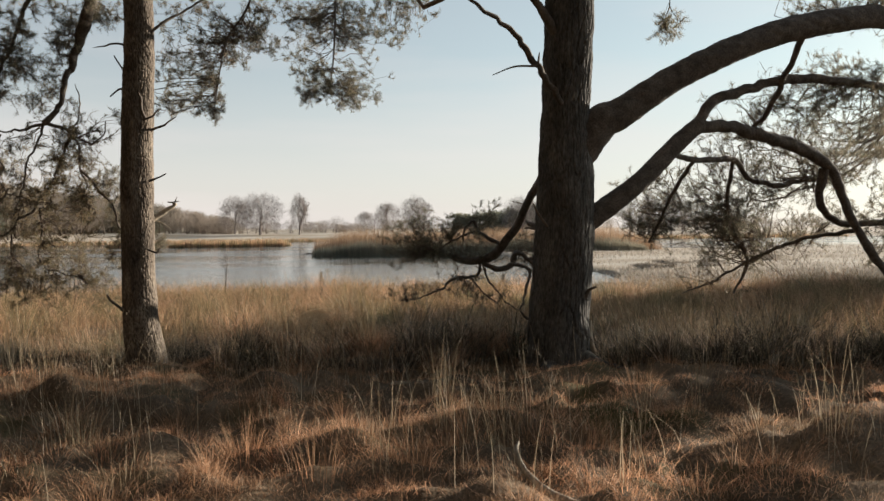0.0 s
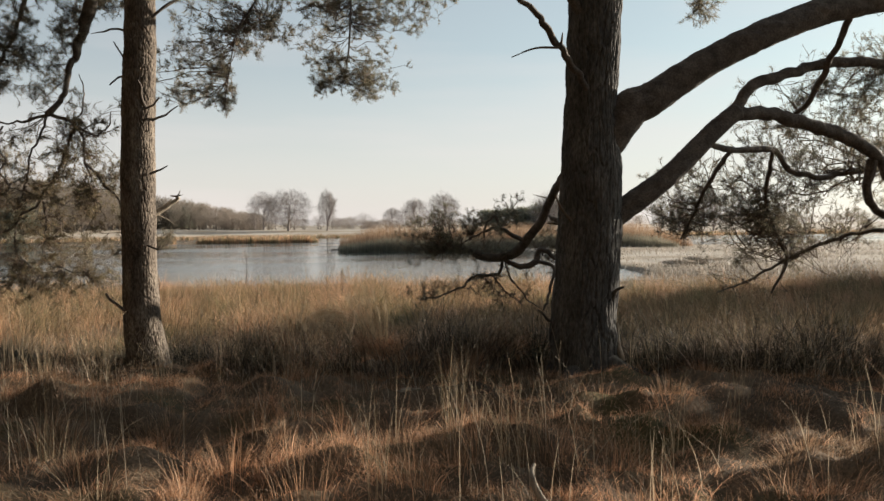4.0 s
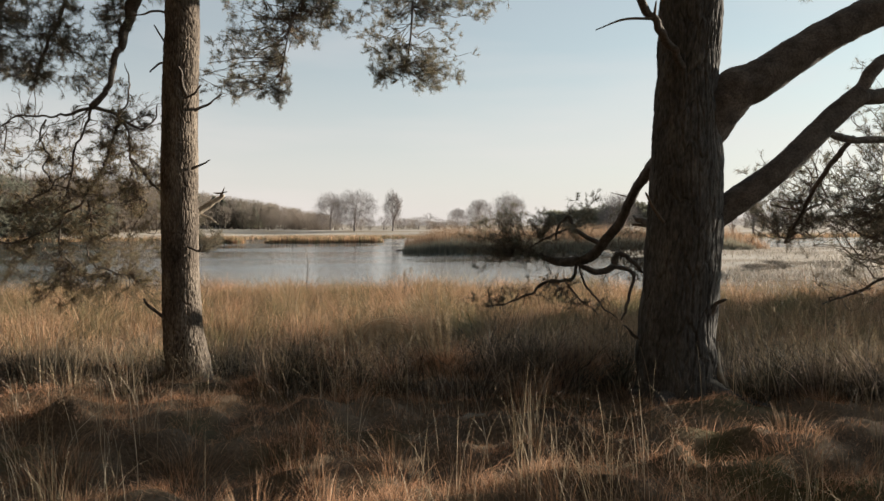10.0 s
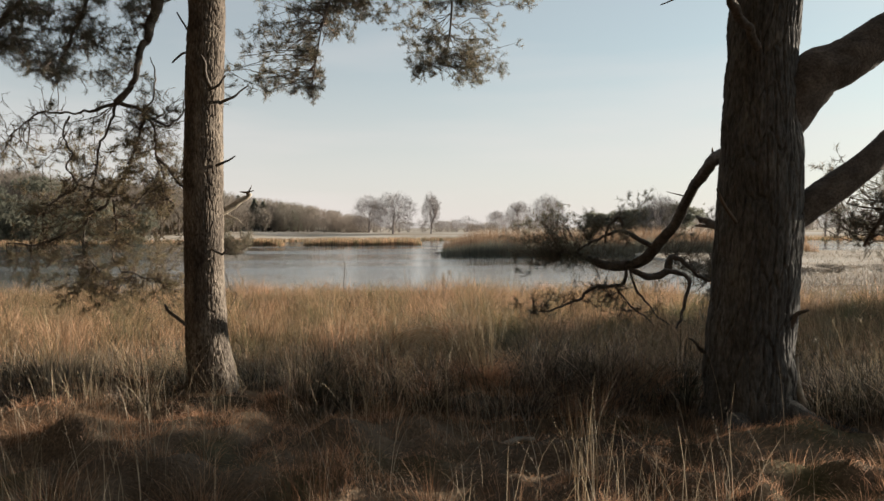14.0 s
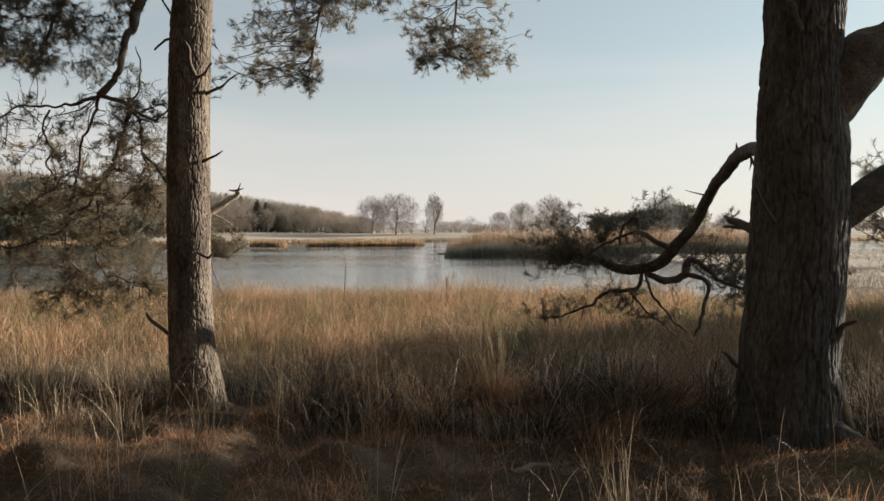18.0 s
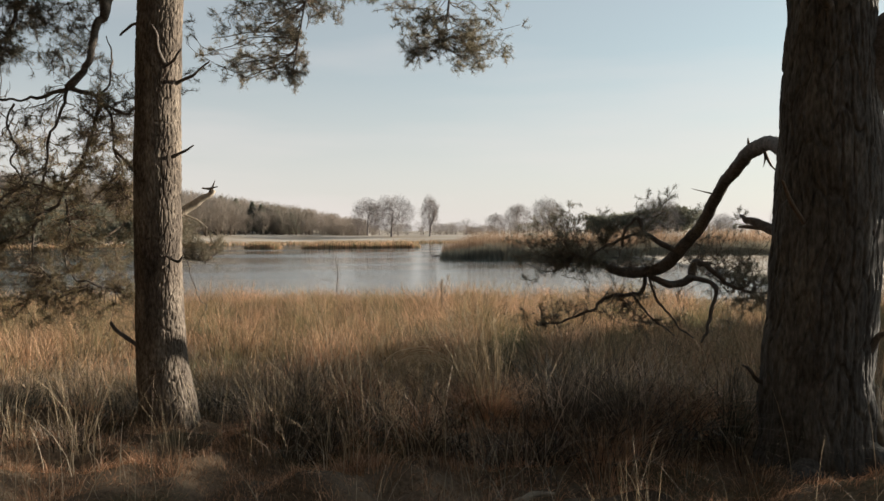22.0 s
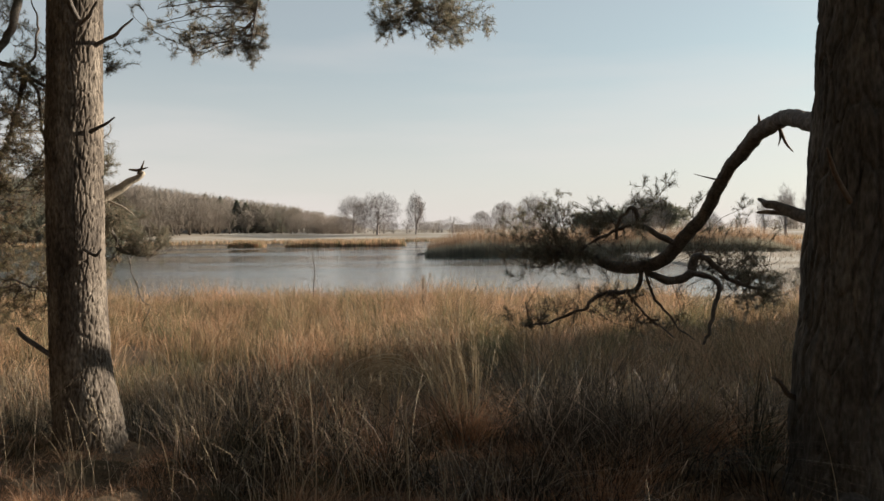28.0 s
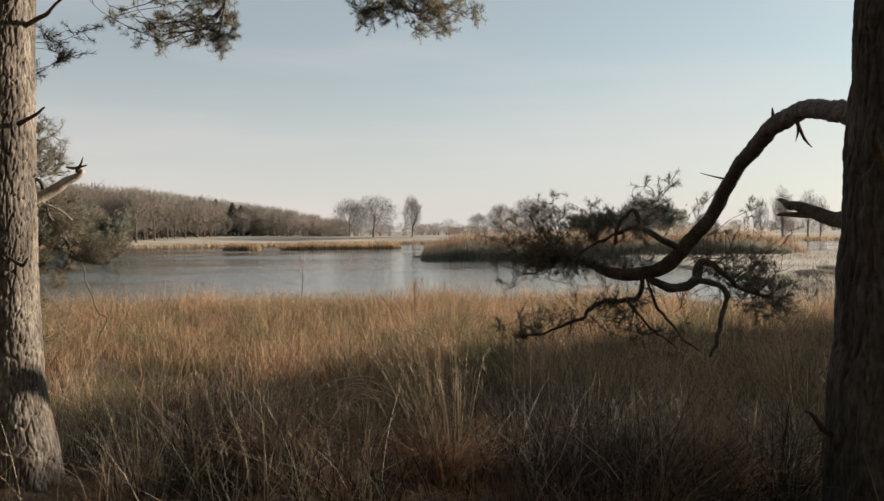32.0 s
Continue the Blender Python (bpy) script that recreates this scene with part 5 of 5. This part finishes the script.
fallen_branch("fallen_branch", [(0.5, 5.92, on_ground(0.5, 5.92, 0.02), 0.012), (0.64, 5.98, on_ground(0.64, 5.98, 0.05), 0.016), (0.7, 6.03, on_ground(0.7, 6.03, 0.055), 0.013), (0.8, 6.05, on_ground(0.8, 6.05, 0.06), 0.007)], "short pale broken branch lying in the grass", 4)


def sapling():
    rng = np.random.default_rng(3)
    ob = thing("sapling", "thin bare sapling among the marsh grass", "tree", at=(-1.84, 20.0, -0.45))
    solid("stem", tube(((0, 0, -0.1, 0.016), (-0.01, 0, 0.4, 0.013), (0.02, 0, 0.85, 0.009), (-0.04, 0, 1.25, 0.004)), 6, 0.08), M_TWIG, ob)
    st = np.array([(0, 0, z) for z in np.linspace(0.55, 1.15, 9)])
    en = st + np.stack([rng.normal(size=9) * 0.22, rng.normal(size=9) * 0.2, rng.uniform(0.1, 0.3, 9)], 1)
    solid("twigs", thin_tubes(np.stack([st, (st + en) / 2 + (0, 0, -0.03), en], 1), np.tile([0.005, 0.004, 0.002], (9, 1))), M_TWIG, ob)


sapling()


def dead_dock():
    """A dead dock plant: a few stems with dark seed heads, over the grass tops."""
    rng = np.random.default_rng(6)
    ob = thing("dead_dock", "dead dock plant with dark seed heads in the marsh", "plant", at=(0.46, 19.1, -0.42))
    for n in range(4):
        dx, dy, h = rng.normal() * 0.07, rng.normal() * 0.05, 0.76 - 0.07 * n
        stem = solid("stem", tube(((dx * 0.3, dy, -0.05, 0.009), (dx, dy, h * 0.5, 0.007), (dx * 2.2, dy, h, 0.004)), 6, 0.06), M_TWIG, ob)
        c = np.array((dx * 2.2, dy, h - 0.05)) + rng.normal(size=(30, 3)) * (0.022, 0.022, 0.035)
        tagged(solid("seed_head", needles(rng, c, rng.normal(size=(30, 3)) + (0, 0, 1), 5, 0.024, 0.009, 0.02), M_STALK, stem), kind="stuff")


dead_dock()


# ---- reeds, islets and the far shore ----
def reed_bed(name, label, x0, x1, y0, deep, tall, count, width, material, seed, fade=3.0, lift=0.0):
    rng = np.random.default_rng(seed)
    x = rng.uniform(x0, x1, count)
    y = y0 + 1.6 * (vnoise(x * 0.5, seed, 0, seed) - 0.5) + deep * rng.uniform(0, 1, count) ** 1.4
    edge = np.minimum(smooth(x - x0, -0.2, fade), smooth(x1 - x, -0.2, fade))
    h = tall * (0.5 + 0.5 * edge) * rng.uniform(0.6, 1.15, count) * (0.8 + 0.4 * vnoise(x * 0.6, y * 0.6, 0, seed))
    geo = blades(rng, np.stack([x, y, np.full(count, WATER_Z - 0.1 + lift)], 1), h + 0.1, rng.normal(size=(count, 2)) * 0.1, width, 0.6, 2)
    return tagged(solid(name, geo, material), label, "reeds", kind="stuff")


reed_bed("reed_bed", "dense bed of tall russet reeds standing in the lake", 1.3, 30, 61, 11, 2.0, 22000, 0.028, M_REED, 5)
reed_bed("green_sedge", "dark green sedge along the foot of the reeds", 1.0, 28, 59.6, 2.0, 1.15, 12000, 0.03, M_SEDGE, 12)
reed_bed("sedge_islet", "low islet of dry sedge in the lake", -16.8, -1.0, 107, 7, 0.95, 5000, 0.07, M_GRASS_FAR, 6, 1.0)
reed_bed("sedge_islet", "small islet of dry sedge in the lake", -25.6, -20.8, 112, 4, 0.9, 1800, 0.07, M_GRASS_FAR, 7, 0.6)
rng = np.random.default_rng(9)
n = 16000
x = rng.uniform(-120, 110, n)
y = far_shore(x) - 4 + 9 * rng.uniform(0, 1, n) ** 1.6
geo = blades(rng, np.stack([x, y, np.maximum(height(x, y), WATER_Z) - 0.05], 1), rng.uniform(0.4, 1.0, n), rng.normal(size=(n, 2)) * 0.15, 0.1, 0.6, 2)
tagged(solid("shore_reeds", geo, M_GRASS_FAR), "fringe of pale dry sedge along the far shore", "reeds", kind="stuff")
log = thing("floating_log", "dark log lying in the open water", "log", at=(0.8, 66, WATER_Z))
solid("stem", tube(((-0.35, 0, 0, 0.06), (0, 0.05, 0.03, 0.08), (0.4, 0, 0.02, 0.05)), 10, 0.05, 0.2), M_TWIG, log, "", True)


# ---- far trees ----
def grow(rng, kids, spread, upward, clear=0.12, thin=0.013, round_top=0.55):
    """A bare broadleaf tree 1 m tall and about as wide as spread tells: trunk first, then the finer orders of branches."""
    start, way = np.zeros((1, 3)), np.array([(0.02, 0.02, 1.0)])
    size, rad = np.array([0.7]), np.array([0.032])
    out = []
    for lv in range(len(kids) + 1):
        n = len(start)
        u = np.linspace(0, 1, 4)[None, :, None]
        bend = rng.normal(size=(n, 1, 3)) * 0.12 * size[:, None, None]
        p = start[:, None] + way[:, None] * size[:, None, None] * u + bend * u * u
        r = rad[:, None] * np.linspace(1, 0.4, 4)[None]
        out.append(thin_tubes(p, np.maximum(r, thin / 10), 6 if lv == 0 else 3))
        if lv == len(kids):
            break
        k = kids[lv]
        f = np.linspace(clear if lv == 0 else 0.2, 1.0, k)[None] + rng.uniform(-0.06, 0.0, (n, k))
        at = np.clip(f * 3, 0, 2.999)
        lo = at.astype(int)
        w = (at - lo)[..., None]
        ii = np.arange(n)[:, None]
        st = p[ii, lo] * (1 - w) + p[ii, lo + 1] * w
        rnd = rng.normal(size=(n, k, 3))
        if lv == 0:
            rnd[..., 2] *= 0.3
        nw = unit(way[:, None] * (0.25 if lv == 0 else 0.7) + unit(rnd) * spread + np.array((0, 0, upward)))
        start, way = st.reshape(-1, 3), nw.reshape(-1, 3)
        size = (size[:, None] * rng.uniform(0.55, 0.8, (n, k)) * (1.1 - (round_top if lv == 0 else 0.4) * np.clip(f, 0, 1))).ravel()
        rad = (rad[:, None] * rng.uniform(0.28, 0.48, (n, k))).ravel()
    top = max(float(v[:, 2].max()) for v, _ in out)
    return [(v / top, t) for v, t in out]


def bare_tree(name, label, tall, spread, upward, seed, kids=(11, 6, 5), x=0.0, y=0.0, group="trees on the far shore", wide=1.0, fine=5200):
    """A bare tree with its limbs and a round crown of fine twigs; upward over 0.45 makes it slim."""
    rng = np.random.default_rng(seed)
    geo = [(v * (tall * wide, tall * wide, tall), t) for v, t in grow(rng, kids, spread, upward)]
    d = unit(rng.normal(size=(fine, 3)) + (0, 0, 0.3))
    shell = (rng.uniform(0.1, 1, fine) ** 0.45 * (0.78 + 0.4 * vnoise(d[:, 0] * 3, d[:, 1] * 3, d[:, 2] * 3, seed)))[:, None]
    slim = upward > 0.45
    p = d * shell * (0.24, 0.24, 0.46) + (0, 0, 0.54) if slim else d * shell * (0.46, 0.46, 0.46) + (0, 0, 0.54)
    way = unit(d + rng.normal(size=(fine, 3)) * 0.5 + (0, 0, 0.35))
    side = unit(np.cross(way, rng.normal(size=(fine, 3)))) * 0.0017
    v = np.stack([p - side, p + side, p + way * rng.uniform(0.06, 0.14, (fine, 1))], 1).reshape(-1, 3) * (tall * wide, tall * wide, tall)
    ob = thing(name, label, "tree", group, (x, y, float(height(x, y)) - 0.1))
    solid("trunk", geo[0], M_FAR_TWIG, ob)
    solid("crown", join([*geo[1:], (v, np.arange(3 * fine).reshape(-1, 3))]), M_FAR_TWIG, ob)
    return ob


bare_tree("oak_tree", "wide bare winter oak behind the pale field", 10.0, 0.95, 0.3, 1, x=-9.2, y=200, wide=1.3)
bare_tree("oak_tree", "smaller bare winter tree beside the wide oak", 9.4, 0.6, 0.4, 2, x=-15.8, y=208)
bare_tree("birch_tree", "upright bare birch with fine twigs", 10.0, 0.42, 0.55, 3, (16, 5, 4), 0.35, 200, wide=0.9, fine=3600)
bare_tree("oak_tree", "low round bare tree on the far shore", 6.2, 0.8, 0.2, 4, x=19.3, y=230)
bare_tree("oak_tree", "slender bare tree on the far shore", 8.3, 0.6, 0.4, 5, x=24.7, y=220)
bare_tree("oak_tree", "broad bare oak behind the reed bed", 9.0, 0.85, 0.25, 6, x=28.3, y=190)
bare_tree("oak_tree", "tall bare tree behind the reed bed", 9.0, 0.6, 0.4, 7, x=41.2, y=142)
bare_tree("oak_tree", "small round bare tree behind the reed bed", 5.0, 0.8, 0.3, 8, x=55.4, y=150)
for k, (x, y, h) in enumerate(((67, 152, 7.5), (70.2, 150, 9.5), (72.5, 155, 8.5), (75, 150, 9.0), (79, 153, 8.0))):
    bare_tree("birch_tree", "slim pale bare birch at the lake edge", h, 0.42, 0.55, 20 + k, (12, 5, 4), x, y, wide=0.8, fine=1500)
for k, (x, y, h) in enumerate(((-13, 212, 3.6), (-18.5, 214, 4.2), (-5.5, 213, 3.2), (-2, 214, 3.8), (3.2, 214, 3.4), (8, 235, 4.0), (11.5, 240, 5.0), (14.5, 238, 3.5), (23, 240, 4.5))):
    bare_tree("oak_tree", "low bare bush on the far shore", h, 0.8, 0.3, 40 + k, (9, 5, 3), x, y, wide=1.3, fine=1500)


def conifer(name, label, tall, wide, seed, x, y, flat=False, leaf=M_FAR_PINE):
    rng = np.random.default_rng(seed)
    ob = thing(name, label, "tree", "conifers on the far shore", (x, y, float(height(x, y)) - 0.1))
    solid("trunk", thin_tubes(np.array([[(0, 0, 0), (0.1, 0, tall * 0.5), (0, 0, tall)]]), np.array([[tall * 0.022, tall * 0.016, 0.02]]), 6), M_BARK_DARK, ob)
    n = 1700
    if flat:
        k = 18
        hub = np.stack([rng.normal(size=k) * wide * 0.5, rng.normal(size=k) * wide * 0.5, tall * rng.uniform(0.25, 0.93, k)], 1)
        c = hub[rng.integers(k, size=n)] + rng.normal(size=(n, 3)) * (wide * 0.26, wide * 0.26, tall * 0.06)
    else:
        z = rng.uniform(0.12, 1, n)
        a = rng.uniform(0, 2 * np.pi, n)
        rr = (1.05 - z) * wide * np.sqrt(rng.uniform(0.1, 1, n)) * (0.5 + 0.7 * vnoise(np.cos(a) * 2, np.sin(a) * 2, z * 9, seed))
        c = np.stack([rr * np.cos(a), rr * np.sin(a), z * tall], 1)
    solid("crown", needles(rng, c, rng.normal(size=(n, 3)) + (0, 0, 0.4), 6, (0.55 if flat else 0.4) * min(1, tall / 4), 0.16 * min(1, tall / 4), 0.2 * min(1, tall / 4)), leaf, ob)
    return ob


for k, (x, y, h) in enumerate(((-46.5, 200, 10.2), (-44.2, 200, 9.6), (-40.2, 200, 8.6), (-52, 205, 11.0), (-56, 205, 11.5), (-37, 205, 7.6))):
    conifer("spruce_tree", "dark pointed spruce rising from the wood", h - 1.7, 3.6, 60 + k, x, y + 12)
for k, (x, y, h, w) in enumerate(((36, 165, 5.2, 3.4), (39.5, 162, 5.6, 3.6), (43, 166, 5.4, 3.4), (46.5, 163, 6.6, 3.2), (49, 168, 5.0, 3.0), (53, 165, 6.4, 3.0))):
    conifer("pine_tree", "distant dark pine of a clump beyond the reeds", h, w, 80 + k, x, y, True)
for k, (x, y, h, w) in enumerate(((-62, 128, 11.5, 4.4), (-68, 124, 11.0, 4.4), (-74, 126, 12.5, 4.8), (-57, 134, 9.0, 4.0), (-81, 122, 12, 4.8), (-88, 126, 13, 5.0), (-51, 138, 7.0, 3.4))):
    conifer("pine_tree", "tall dark pine at the edge of the wood", h, w, 90 + k, x, y, True)

for k, (x, y, h, w) in enumerate(((14.2, 30.5, 0.5, 0.5), (15.6, 31.5, 0.6, 0.45), (18.6, 33.0, 0.5, 0.7), (24.0, 37.0, 0.7, 0.9))):
    conifer("gorse_bush", "low frosted grey bush in the marsh", h * 0.7, w * 1.2, 120 + k, x, y, True, M_FROST)


def far_wood():
    """The bare broadleaf wood on the low hill, and the thin line of trees on the horizon."""
    rng = np.random.default_rng(15)
    kinds = []
    for _ in range(7):
        n = 620
        d = unit(rng.normal(size=(n, 3)) + (0, 0, 0.35))
        shell = rng.uniform(0.35, 1, (n, 1)) ** 0.6 * (0.75 + 0.5 * vnoise(d[:, 0] * 2.5, d[:, 1] * 2.5, d[:, 2] * 2.5, int(rng.integers(99))))[:, None]
        p = d * shell * (0.42, 0.42, 0.42) + (0, 0, 0.58)
        way = unit(d + rng.normal(size=(n, 3)) * 0.6 + (0, 0, 0.3))
        side = unit(np.cross(way, rng.normal(size=(n, 3)))) * 0.0055
        v = np.stack([p - side, p + side, p + way * rng.uniform(0.06, 0.16, (n, 1))], 1).reshape(-1, 3)
        kinds.append(join([(v, np.arange(3 * n).reshape(-1, 3)), *grow(rng, (6, 3), 0.85, 0.35, 0.15, 0.05)]))

    def stand(x, y, tall, wide):
        v, t = kinds[rng.integers(7)]
        a = rng.uniform(0, 6.28)
        rot = np.array([(math.cos(a), -math.sin(a), 0), (math.sin(a), math.cos(a), 0), (0, 0, 1)])
        return v @ rot.T * (wide, wide, tall) + (x, y, float(height(x, y)) - 0.3), t

    out = []
    for _ in range(860):
        az = radians(rng.uniform(-34, -4.5))
        far = rng.uniform(0, 1)
        y = 150 + 60 * smooth(math.degrees(az), -24, -8) + 70 * far
        x = 0.4 + math.tan(az) * y
        rise = np.interp(math.degrees(az), (-34, -24, -20, -17, -13, -9, -4.5), (0.078, 0.066, 0.061, 0.055, 0.046, 0.036, 0.02))
        top = 1.15 + rise * y / math.cos(az) * rng.uniform(0.6, 1.03)
        tall = max(top - float(height(x, y)), 2.5)
        out.append(stand(x, y, tall, max(tall, 5) * rng.uniform(0.6, 0.95)))
    tagged(solid("bare_wood", join(out), M_FAR_WOOD), "brown-grey bare winter wood on a low hill", "wood", kind="stuff")
    hedge = []
    for _ in range(150):
        x = rng.uniform(-40, 170)
        y = rng.uniform(255, 300) - 0.4 * max(0, x - 40)
        tall = rng.uniform(2.5, 4.6)
        hedge.append(stand(x, y, tall, tall * 1.4))
    tagged(solid("far_hedge", join(hedge), M_FAR_WOOD), "low hazy line of bare trees on the horizon", "wood", kind="stuff")


far_wood()
